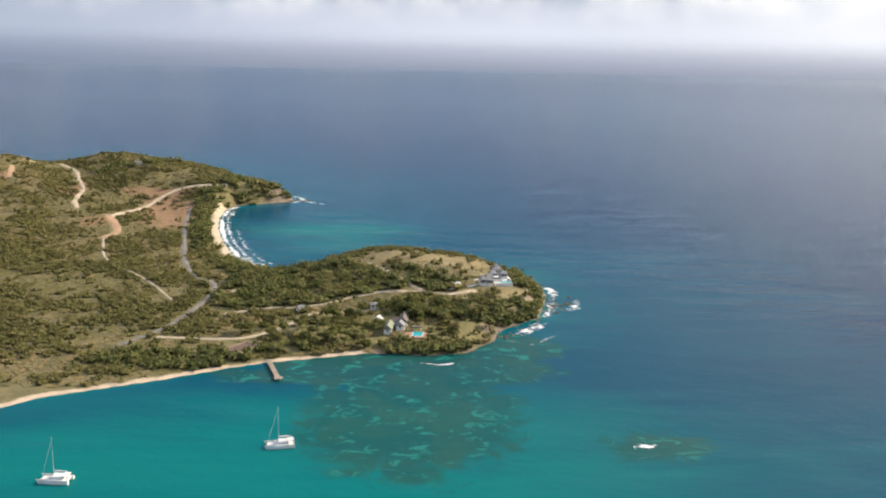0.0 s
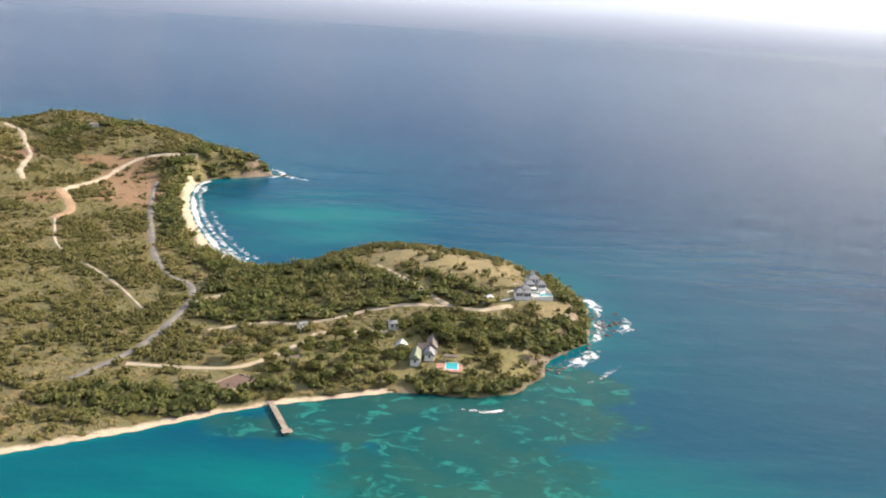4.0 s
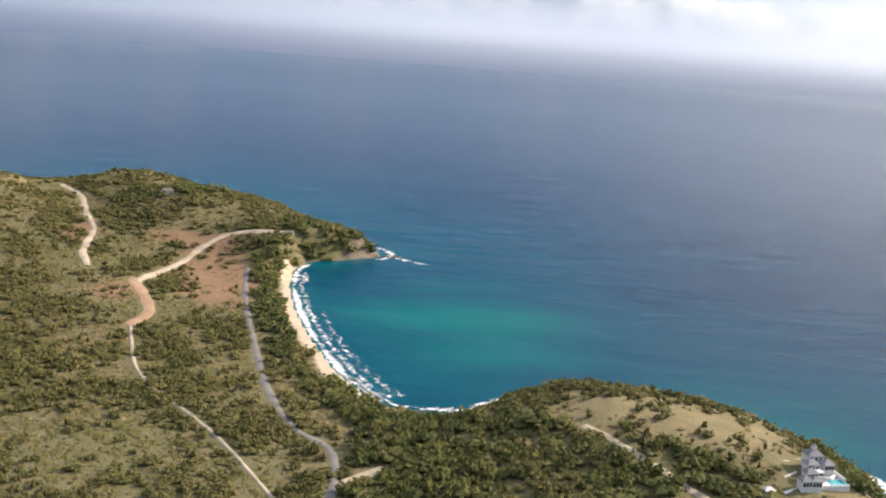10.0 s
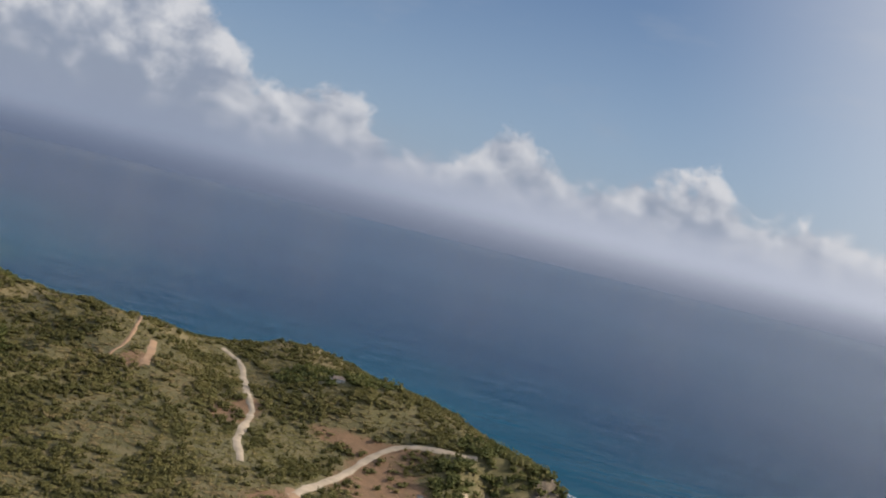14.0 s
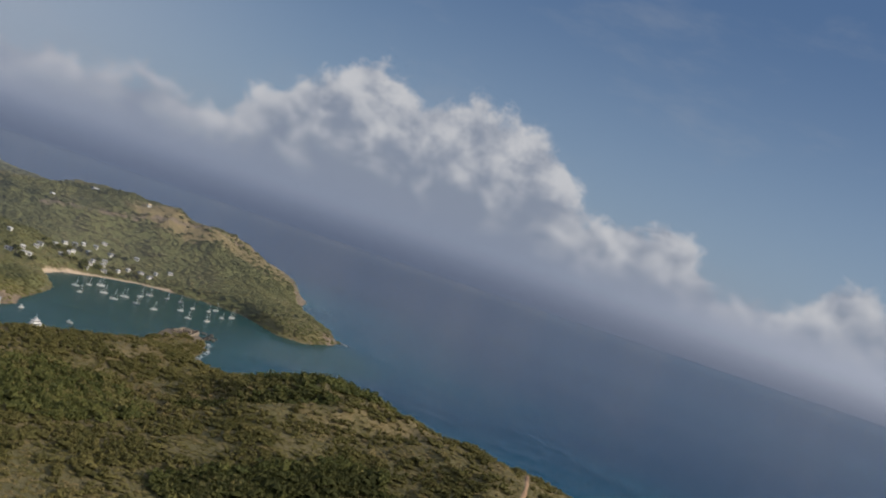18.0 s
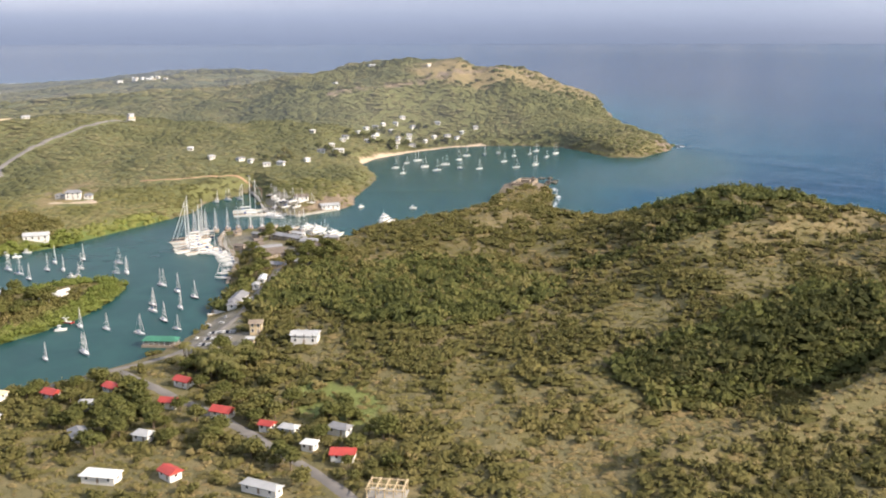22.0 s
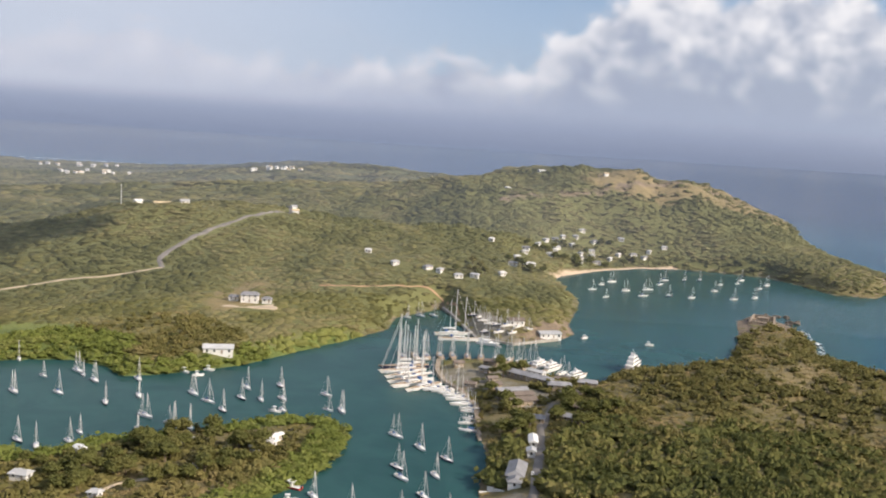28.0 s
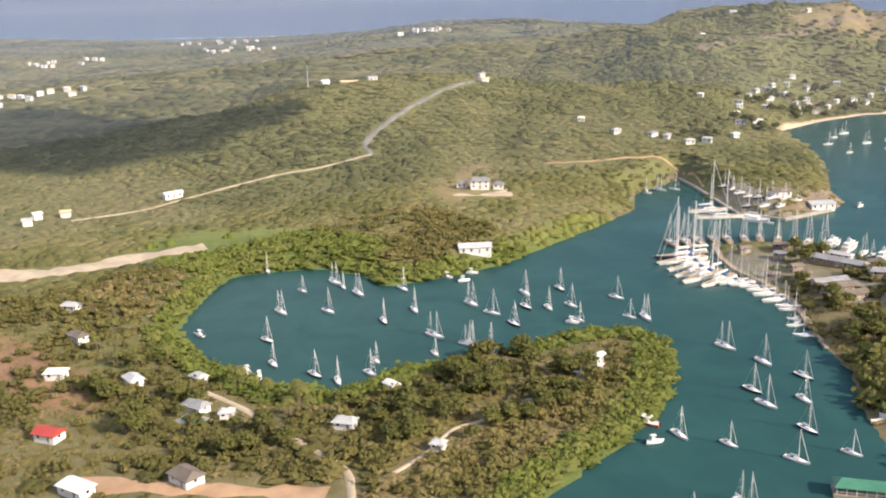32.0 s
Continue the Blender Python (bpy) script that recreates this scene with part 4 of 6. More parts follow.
def grow_near(x0, x1, y0, y1, step):
    x, y, d = scatter(x0, x1, y0, y1, step)
    z = land_height(x, y, d)
    m = land_masks(x, y, d, z)
    grove = most(along(x, y, [(-100, 712), (-125, 725), (-150, 765), (-170, 815), (-188, 880), (-202, 950), (-205, 1010)], 13.0),
                 near(x, y, -30, 655, 62, 22, -6) * 1.1, near(x, y, -90, 690, 45, 26) * 1.1, near(x, y, -80, 640, 55, 22), near(x, y, 25, 603, 46, 13), near(x, y, 8, 546, 34, 8) * 1.2, near(x, y, -75, 540, 20, 6),
                 near(x, y, 82, 668, 10, 36) * 1.1, near(x, y, -130, 520, 45, 14), near(x, y, 70, 612, 16, 20), near(x, y, -170, 1052, 40, 24),
                 near(x, y, -640, 1130, 60, 45), near(x, y, -700, 930, 60, 60), near(x, y, -765, 900, 16, 50, 30), along(x, y, [(-800, 888), (-786, 872), (-776, 856)], 5.0) * 1.2, near(x, y, -310, 1120, 50, 40) * 0.8, along(x, y, RAVINE_SHADE_LINE, 18.0), along(x, y, SIDE_SHADE_LINE, 15.0))
    swamp = m["mangrove"]
    open_land = most(m["dry"] * np.where(x > -110, 1.35, 0.8), m["lawn"] * 1.2, m["meadow"] * 1.3, m["soil"] * 1.05, m["paved"] * 1.2, m["sand"] * 1.6)
    thick = 1.04 + 0.34 * waves(x, y, 42.0, 1.0) + np.where(x < -800, 0.25, 0.0) + 0.22 * waves(x, y, 13.0, 4.0)
    chance = np.clip(thick + 1.3 * np.maximum(grove - 0.35, 0) - 1.1 * np.maximum(open_land - 0.3, 0) + 2 * np.maximum(swamp - 0.3, 0), 0.03, 1.0)
    by_shade_line = most(along(x, y, RAVINE_SHADE_LINE, 17.0), along(x, y, SIDE_SHADE_LINE, 14.0)) > 0.45
    chance = np.where((grove > 0.45) & ~by_shade_line, chance * 0.42, chance)
    keep = (rng.random(len(x)) < chance) & off_roads(x, y, 1.6) & (m["sand"] < 0.5)
    x, y, grove, swamp, thick, d = x[keep], y[keep], grove[keep], swamp[keep], thick[keep], d[keep]
    size = np.clip(rng.normal(1.0, 0.28, len(x)), 0.5, 1.9)
    tall = np.where(grove > 0.45, 4.8, np.where(thick > 0.55, 2.9, 1.9)) * size
    wide = np.where(grove > 0.45, 6.0, np.where(thick > 0.55, 4.9, 3.6)) * np.clip(rng.lognormal(0.0, 0.33, len(x)), 0.5, 1.9)
    tone = np.clip(0.5 + 0.25 * waves(x, y, 70.0, 5.0) + rng.normal(0, 0.22, len(x)), 0, 1)
    # low pale thorn between clumps of taller dark trees
    clump = 0.9 * waves(x, y, 26.0, 9.0) + 0.5 * waves(x, y, 90.0, 6.0) + rng.normal(0, 0.35, len(x))
    low = (grove <= 0.45) & (swamp <= 0.35)
    tree_like = low & (clump > np.where(x > -470, 0.0, 0.12))
    shrub = low & ~tree_like
    spread = np.clip(rng.lognormal(-0.05, 0.42, len(x)), 0.4, 2.2)
    tall = np.where(tree_like, 3.1 * size, np.where(shrub, 0.8 * size, tall * 1.05))
    wide = np.where(tree_like, 4.3 * spread, np.where(shrub, 2.9 * spread, wide * 1.1))
    tone = np.where(tree_like, 0.70 * tone, np.where(shrub, np.clip(0.42 + 0.55 * tone, 0, 1), tone))
    # crowns near these lines get the darkened leaves that imitate gully shade
    ravine = most(along(x, y, RAVINE_SHADE_LINE, 15.0), along(x, y, SIDE_SHADE_LINE, 12.0)) + 0.16 * waves(x, y, 14.0, 3.0) + rng.normal(0, 0.16, len(x)) > 0.55
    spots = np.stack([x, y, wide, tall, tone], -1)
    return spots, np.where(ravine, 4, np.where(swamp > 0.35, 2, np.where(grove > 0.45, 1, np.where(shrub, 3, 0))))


def plant_all():
    near_spots, near_kind = [], []
    for area in ((-160, 112, 480, 775, 2.9), (-165, -110, 985, 1110, 3.0), (-470, -160, 700, 1300, 3.0), (-862, -470, 700, 1300, 2.8), (-330, -160, 480, 700, 3.4), (-1070, -740, 600, 900, 3.2), (-740, -330, 560, 700, 5.0)):
        s, k = grow_near(*area)
        near_spots.append(s)
        near_kind.append(k)
    spots, kind = np.concatenate(near_spots), np.concatenate(near_kind)
    # no crown twice where two areas meet
    _, first = np.unique(np.floor(spots[:, :2] / 1.2).astype(int), axis=0, return_index=True)
    spots, kind = spots[first], kind[first]
    plant("scrub", spots[kind == 0], NEAR_CROWNS, BUSH, "grey-green thorn scrub over dry hills", "scrub")
    plant("scrub", spots[kind == 3], SHRUB_CROWNS, BUSH, "low pale olive thorn bushes over dry slopes", "scrub")
    plant("grove", spots[kind == 1], NEAR_CROWNS, GROVE, "dense dark green coastal trees", "trees")
    plant("grove", spots[kind == 4], NEAR_CROWNS, RAVINE_SHADE, "ravine trees with leaves darkened in place of shade", "trees")
    plant("mangrove", spots[kind == 2], NEAR_CROWNS, MANGROVE, "bright green mangrove fringe along still water", "mangroves")
    out, wet = [], []
    for x0, x1, y0, y1, step, size in ((-1400, -860, 850, 1900, 3.5, 4.8), (-1400, -1065, 540, 850, 3.6, 4.8), (-2500, -1400, 500, 1950, 8.0, 11.0), (-3200, -2500, 500, 1400, 18.0, 24.0)):
        x, y, d = scatter(x0, x1, y0, y1, step, 1.6)
        m = land_masks(x, y, d, land_height(x, y, d))
        bare = most(m["dry"], m["soil"], m["meadow"] * 1.3, m["paved"] * 1.2, m["sand"] * 1.6, m["rock"] * 0.8)
        thick = 1.0 + 0.2 * waves(x, y, 80.0 if step < 10 else 200.0, 2.0)
        keep = (rng.random(len(x)) < np.clip(thick - 1.4 * np.maximum(bare - 0.35, 0), 0.06, 1)) & off_roads(x, y, 2.5) & (m["sand"] < 0.45)
        x, y, swamp = x[keep], y[keep], m["mangrove"][keep]
        wide = size * np.clip(rng.lognormal(-0.05, 0.45, len(x)), 0.4, 2.2)
        stand = np.clip(0.5 + 0.7 * waves(x, y, 95.0, 8.0) + 0.35 * waves(x, y, 30.0, 5.0), 0, 1)
        tall = np.where(swamp > 0.35, 2.2, np.minimum((0.07 + 0.12 * stand) * wide, 2.4)) * np.clip(rng.normal(1.0, 0.3, len(x)), 0.4, 1.8)
        tone = np.clip(0.95 - 0.75 * stand + 0.2 * waves(x, y, 150.0, 3.0) + rng.normal(0, 0.10, len(x)), 0, 1)
        spots_here = np.stack([x, y, wide, tall, tone], -1)
        wet.append(spots_here[swamp > 0.35])
        out.append(spots_here[swamp <= 0.35])
    plant("woodland", np.concatenate(out[:2]), FAR_CROWNS, WOODS, "low green woodland covering far hills", "woodland")
    plant("woodland", np.concatenate(out[2:]), FAR_CROWNS, WOODS, "pale green woods on hazy distant hills", "woodland")
    plant("mangrove", np.concatenate(wet), FAR_CROWNS, MANGROVE, "bright green mangroves round a lagoon head", "mangroves")

# ---- houses, villas and the dockyard ----


def roof_mesh(length, width, rise, over, hip):
    """A pitched roof with eaves and thickness on z = 0, its ridge along x; hip: how far the ends lean in."""
    bm = bmesh.new()
    a, b = length / 2 + over, width / 2 + over
    r = max(0.0, a - hip)
    t = 0.22
    rings = []
    for dz in (-t, 0.0):
        rings.append(([bm.verts.new((x, y, dz)) for x, y in ((-a, -b), (a, -b), (a, b), (-a, b))], [bm.verts.new((-r, 0, rise + dz)), bm.verts.new((r, 0, rise + dz))]))
    for k, (e, top) in enumerate(rings):
        for f in ((e[0], e[1], top[1], top[0]), (e[2], e[3], top[0], top[1]), (e[1], e[2], top[1]), (e[3], e[0], top[0])):
            if k or hip:
                bm.faces.new(f if k else f[::-1])
            elif len(f) == 4:
                bm.faces.new(f[::-1])
    low, high = rings[0][0], rings[1][0]
    for i in range(4):
        bm.faces.new((low[i], low[(i + 1) % 4], high[(i + 1) % 4], high[i]))
    return bm


def wall_mesh(length, width, height, rise, gable, skirt=3.0):
    """Four walls 0.25 thick, with gable ends up to the ridge where the roof has no hips, and a footing into the slope."""
    bm = bmesh.new()
    for k, (a, b) in enumerate(((length / 2, width / 2), (length / 2 - 0.25, width / 2 - 0.25))):
        lo = [bm.verts.new((x, y, -skirt)) for x, y in ((-a, -b), (a, -b), (a, b), (-a, b))]
        hi = [bm.verts.new((x, y, height)) for x, y in ((-a, -b), (a, -b), (a, b), (-a, b))]
        for i in range(4):
            j = (i + 1) % 4
            face = [lo[i], lo[j], hi[j], hi[i]]
            if gable and i in (1, 3):
                face.insert(3, bm.verts.new(((a if i == 1 else -a), 0, height + rise * 0.96)))
            bm.faces.new(face if k == 0 else face[::-1])
        if k == 0:
            outer = hi
        else:
            for i in range(4):
                j = (i + 1) % 4
                bm.faces.new((outer[i], outer[j], hi[j], hi[i]))
    return bm


def window_set(house, length, width, height, storeys, rows_long, rows_short, shutters=None):
    """Windows with a frame and a dark pane in each wall, and a door in the front."""
    for level in range(storeys):
        z = level * (height / storeys) + 0.95
        for side in (-1, 1):
            for n_win, span_len, off, turn in ((rows_long, length, width / 2, 0), (rows_short, width, length / 2, 90)):
                for i in range(n_win):
                    u = (i + 0.5) / n_win * span_len - span_len / 2
                    x, y = (u, side * off) if turn == 0 else (side * off, u)
                    door = level == 0 and turn == 0 and side == -1 and i == n_win // 2
                    w, h, zz = (1.1, 2.1, 0.05) if door else (1.05, 1.35, z)
                    bm = bmesh.new()
                    for du, dw, dz, dh in ((-w / 2, 0.12, 0, h), (w / 2, 0.12, 0, h), (0, w + 0.12, h, 0.12), (0, w + 0.24, -0.1, 0.12)):
                        box(bm, x + (du if turn == 0 else 0), y + (du if turn else 0), zz + dz, dw if turn == 0 else 0.2, 0.2 if turn == 0 else dw, dh)
                    frame_ob = part("door" if door else "window", bm, shutters or WHITE, house)
                    bm = block(x, y, zz, w if turn == 0 else 0.08, 0.08 if turn == 0 else w, h)
                    part("door_leaf" if door else "pane", bm, TIMBER if door else DARK, frame_ob)


def house(name, x, y, length, width, turn, label, wall=None, roof=None, storeys=1, hip=0.0, rise=None, group="", windows=True, category="house", height=None, z=None):
    height = height or 2.9 * storeys
    rise = rise or width * 0.28
    z = low_z(x, y, min(length, width) * 0.35) + 0.5 if z is None else z
    ob = thing(name, label, category, group, at=pose(x, y, z, 0, 0, turn))
    part("wall", wall_mesh(length, width, height, rise, hip == 0), wall or STUCCO, ob)
    r = part("roof", roof_mesh(length, width, rise, 0.55, hip), roof or GREY_ROOF, ob)
    r.location = (0, 0, height + 0.05)
    if windows:
        window_set(ob, length, width, height, storeys, max(2, int(length / 3.2)), max(1, int(width / 3.6)))
    BUILT.append((x, y, max(length, width) * 0.42))
    return ob


# the white villa on the headland's crest: a two-storey tower house, wings, a walled court, terrace and pool
def headland_villa():
    x, y = 57, 662
    z = ground_z(x, y) + 0.6
    v = thing("hilltop_villa", "white stucco villa with grey hipped roofs above the sea", "villa", at=pose(x, y, z, 0, 0, 8))
    wings = [(4, 6, 6.5, 5.6, 6.4, 2.2, GREY_ROOF), (7.8, 1.2, 4.4, 4.6, 4.4, 1.7, GREY_ROOF), (0.5, 1.0, 5, 4.4, 4.6, 1.7, GREY_ROOF), (-3.5, -5.5, 5.0, 4, 3.8, 1.6, GREY_ROOF), (-9.5, -12, 4.4, 4.2, 3.6, 1.8, GREY_ROOF), (-4.8, -11.5, 4.4, 4, 3.2, 1.5, GREY_ROOF), (2.0, -2.5, 3, 2.6, 2.6, 0.5, WHITE), (-28, -17, 3.6, 3, 2.2, 1.1, WHITE)]
    for px, py, l, w, h, rise, mat in wings:
        b = part("wing", wall_mesh(l, w, h, rise, False, 6.0), STUCCO, v)
        b.location = (px, py, 0)
        r = part("roof", roof_mesh(l, w, rise, 0.45, w * 0.5), mat, b)
        r.location = (0, 0, h + 0.05)
        for i in range(3):
            part("window", block((i - 1) * l / 3.2, -w / 2 - 0.04, h - 2.2, 1.0, 0.12, 1.6), DARK, b)
            part("window", block(l / 2 + 0.04, (i - 1) * w / 3.4, h - 2.2, 0.12, 0.9, 1.6), DARK, b)
    part("cupola", block(4, 6, 8.0, 1.8, 1.8, 1.6), STUCCO, v)
    part("cupola_roof", block(4, 6, 9.6, 2.3, 2.3, 1.1, top=0.2), GREY_ROOF, v)
    bm = bmesh.new()
    for k in range(20):
        a, b = radians(-70 + 12 * k), radians(-58 + 12 * k)
        rod(bm, (2 + 10.5 * math.cos(a), 4 + 9 * math.sin(a), -0.1), (2 + 10.5 * math.cos(b), 4 + 9 * math.sin(b), -0.1), 0.85, sides=4)
    part("garden_wall", bm, STUCCO, v, "low curved white garden wall")
    bm = bmesh.new()
    for k in range(9):
        p = [(-33 + 2.3 * j, -18.5 + 0.55 * j + 0.03 * j * j, ground_z(x - 33 + 2.3 * j, y - 22 + 0.9 * j) - z) for j in (k, k + 1)]
        rod(bm, (p[0][0], p[0][1], -1.4), (p[1][0], p[1][1], -1.2), 1.0, sides=4)
    part("drive_wall", bm, WHITE, v, "white retaining wall along a drive")
    part("court", block(-9, 6, -4.6, 10, 8, 4.5), PAVING, v, "terracotta paved court")
    for cx, cy, l, w, turn in ((-9, 10.2, 11, 0.5, 0), (-14.2, 6, 0.5, 8.5, 0), (-10, -2, 9, 0.5, 30), (1.5, -4.5, 9, 0.5, -20), (11.5, -3, 0.5, 9, 0)):
        part("court_wall", block(cx, cy, -4.0, l, w, 5.2, turn=turn), STUCCO, v, "white court wall")
    for k in range(7):
        part("step", block(0.5, -5.5 - 0.45 * k, -0.6 - 0.35 * k, 2.4, 0.5, 1.0), STUCCO, v)
    part("terrace", block(6, -7, -6.0, 12, 7, 5.7), STUCCO, v, "white pool terrace")
    part("pool", block(8, -7.2, -0.29, 7.6, 4.6, 0.06), POOL, v, "turquoise swimming pool")
    for i in range(8):
        part("baluster", block(0.5 + i * 1.6, -10.3, -0.3, 0.3, 0.3, 0.9), WHITE, v)
    for px, py, r in ((2, 3, 13), (-9, -11, 8), (8, -8, 10), (-28, -17, 4), (-10, 7, 6)):
        BUILT.append((x + px, y + py, r))


def garden_villa():
    for px, py, l, w, turn, roof, st in ((-13, 569, 12, 4.6, 84, GREEN_TIN, 1), (-20, 580, 6.5, 5, 80, PALE_ROOF, 1), (-4, 583, 14, 4.4, 86, BROWN_ROOF, 1), (-6, 572, 6, 4.6, 84, GREY_ROOF, 1), (-9, 578, 5, 4.2, 0, BROWN_ROOF, 1)):
        house("garden_villa", px, py, l, w, turn, "white garden villa with steep dark gable roof", STUCCO, roof, st, rise=2.5, group="villas in the shore garden", height=2.6)
    z = ground_z(3, 563)
    p = thing("swimming_pool", "blue swimming pool set in terracotta paving", "pool", at=pose(3.5, 563, z, 0, 0, -6))
    part("paving", block(0, 0, -1.2, 13, 13, 1.5), PAVING, p)
    part("coping", block(1.0, 0.5, 0.28, 6.6, 9.6, 0.16), STUCCO, p)
    part("water", block(1.0, 0.5, 0.41, 5.6, 8.6, 0.06), POOL, p, "clear blue pool water")
    for sx in (-1, 1):
        part("post", block(sx * 2.2, 7.0, 0.3, 0.3, 0.3, 2.6), WHITE, p)
    part("pergola_roof", block(0, 7.2, 2.9, 6.5, 3.2, 0.3), BROWN_ROOF, p)
    BUILT.append((3.5, 563, 8))
    house("cottage", -23, 607, 5, 4, 10, "small cottage with grey hipped roof among trees", STUCCO, GREY_ROOF, hip=2.5)
    house("beach_hut", -72, 565, 4, 3, 20, "small beach hut with a brown roof", TIMBER, BROWN_ROOF, windows=False, category="hut")
    house("beach_hut", -71, 609, 4, 3, 40, "small hut with grey tin roof", STUCCO, GREY_ROOF, windows=False, category="hut")
    house("hill_house", -306, 1092, 9, 6, 30, "lone pale house on a scrub hilltop", STUCCO, BROWN_ROOF, hip=2.0)
    court = thing("tennis_court", "dark brown sports court with a low kerb", "court", at=pose(-98, 540, ground_z(-98, 540) + 0.2, 0, 0, 52))
    part("surface", block(0, 0, -0.8, 19, 11, 0.85), plain("court_surface", (0.16, 0.10, 0.075), 0.9), court)
    for sx, sy, l, w in ((0, 5.6, 19.4, 0.4), (0, -5.6, 19.4, 0.4), (9.7, 0, 0.4, 11.6), (-9.7, 0, 0.4, 11.6)):
        part("kerb", block(sx, sy, -0.8, l, w, 1.3), TIMBER, court)
    BUILT.append((-98, 540, 10))


def bathing_pier():
    """A long plank jetty on posts."""
    p = thing("jetty", "weathered timber jetty on posts off a beach", "jetty", at=pose(-79, 522, 0, 0, 0, -72))
    for k in range(34):
        part("plank", block(k * 0.95, 0, 1.25, 0.9, 2.6, 0.12), TIMBER, p)
    for k in range(9):
        for s in (-1, 1):
            part("post", bar((k * 3.9 + 0.4, s * 1.1, -3), (k * 3.9 + 0.4, s * 1.1, 1.5), 0.16), TIMBER, p)
    for s in (-1, 1):
        part("beam", block(16, s * 1.0, 1.0, 32, 0.2, 0.25), TIMBER, p)
    part("platform", block(31, 0, 1.38, 3.5, 4.4, 0.14), TIMBER, p)


def dockyard():
    stone = "old naval dockyard store of stone with a shingle roof"
    for px, py, l, w, turn, roof, st, hip in ((-860, 976, 25, 5.4, 8, GREY_ROOF, 1, 2), (-849, 949, 15, 4.4, 65, GREY_ROOF, 1, 0), (-842, 945, 15, 4.4, 66, BROWN_ROOF, 1, 0), (-834, 939, 13, 5, 68, BROWN_ROOF, 1, 0),
                                          (-814, 921, 12, 4.6, 35, GREY_ROOF, 1, 2), (-798, 932, 12, 4.6, 25, GREY_ROOF, 1, 2), (-838, 972, 11, 5, 40, GREY_ROOF, 1, 2), (-862, 951, 6, 4, 65, BROWN_ROOF, 1, 0),
                                          (-885, 969, 5, 3.4, 20, GREY_ROOF, 1, 1), (-824, 962, 9, 5, 50, BROWN_ROOF, 1, 2), (-850, 990, 8, 4, 30, BROWN_ROOF, 1, 1.5), (-808, 948, 7, 4.4, 30, BROWN_ROOF, 1, 2), (-870, 958, 5, 3.4, 65, BROWN_ROOF, 1, 0), (-893, 982, 7, 3.6, 40, BROWN_ROOF, 1, 1), (-880, 990, 8, 3.6, 10, GREY_ROOF, 1, 1), (-903, 968, 5, 3.4, 60, BROWN_ROOF, 1, 0), (-874, 946, 6, 3.4, 30, BROWN_ROOF, 1, 1), (-830, 984, 9, 4.4, 35, GREY_ROOF, 1, 1.5), (-866, 988, 10, 3.6, 8, PALE_ROOF, 1, 1)):
        house("dockyard_store", px, py, l, w, turn, stone, STONE if roof in (GREY_ROOF, BROWN_ROOF) else STUCCO, roof, st, hip, group="dockyard buildings", category="storehouse", height=2.4)
    for px, py, l, w, turn, roof, label in ((-775, 866, 15, 6.2, 125, GREY_ROOF, "long shop with grey roofs by the quay road"), (-768, 857, 5, 4.6, 125, GREY_ROOF, "grey hipped shop by the quay road"),
                                            (-792, 896, 9, 3, 131, WHITE, "narrow white office beside the dock road"), (-783, 884, 4, 3, 131, PALE_ROOF, "small white kiosk by the road")):
        house("quay_shop", px, py, l, w, turn, label, STUCCO, roof, hip=1.5 if roof is GREY_ROOF else 0, category="shop", height=2.4)
    house("restaurant", -697, 840, 11.5, 6.6, 36, "white two-storey restaurant with a pale roof", STUCCO, PALE_ROOF, 2, rise=1.0, category="restaurant", height=3.8)
    house("yellow_house", -725, 836, 5.2, 4.4, 40, "tall cream yellow house with a brown roof", CREAM, TIMBER, 2, category="house", height=4.8)
    house("gate_lodge", -717, 826, 3.2, 2.6, 40, "small cream gate lodge by the car park", CREAM, PALE_ROOF, category="lodge", height=2.2)
    for px, py, l, turn in ((-771, 853, 11, 12), (-787, 883, 10, 2), (-776, 850, 4, 60)):
        wall_thing = thing("boundary_wall", "low white boundary wall beside the quay road", "wall", "walls along the quay road", at=pose(px, py, low_z(px, py, 3), 0, 0, turn))
        part("wall", block(0, 0, -0.6, l, 0.5, 2.0), STUCCO, wall_thing)
        part("capping", block(0, 0, 1.4, l + 0.2, 0.7, 0.16), WHITE, wall_thing)
    pav = thing("waterside_bar", "long open waterside bar with a green metal roof", "bar", at=pose(-757, 807.5, 0.9, 0, 0, 36))
    part("deck", block(0, 0, -2.4, 16, 6, 2.6), TIMBER, pav)
    r = part("roof", roof_mesh(15, 5, 1.5, 0.5, 2), GREEN_ROOF, pav)
    r.location = (0, 0, 2.3)
    for i in range(7):
        for s in (-1, 1):
            part("post", block(-7.2 + i * 2.4, s * 2.4, 0.2, 0.2, 0.2, 2.1), WHITE, pav)
    for s in (-1, 1):
        part("railing", block(0, s * 2.45, 0.9, 14.6, 0.1, 0.1), WHITE, pav)
    BUILT.append((-757, 807, 9))
    # the car park, the front road and the quay stay clear of trees
    for px, py, r in ((-736, 820, 12), (-748, 832, 9), (-758, 843, 8), (-730, 808, 8), (-741, 800, 6), (-742, 788, 6), (-744, 775, 5), (-746, 760, 5), (-726, 828, 8), (-768, 850, 6), (-752, 820, 7), (-898, 962, 16), (-862, 962, 10), (-845, 955, 9), (-828, 918, 6)):
        BUILT.append((px, py, r))
    # the slipway yard across the channel
    house("slipway_shed", -928, 1076, 14, 9, 60, "white open boat shed on the slipway point", WHITE, PALE_ROOF, rise=1.0, category="shed")
    house("slipway_shed", -944, 1062, 10, 6, 60, "low pale workshop at a boatyard", STUCCO, BROWN_ROOF, category="shed")
    q = thing("quay", "stone dock edge of an old naval quay", "quay", kind="structure")
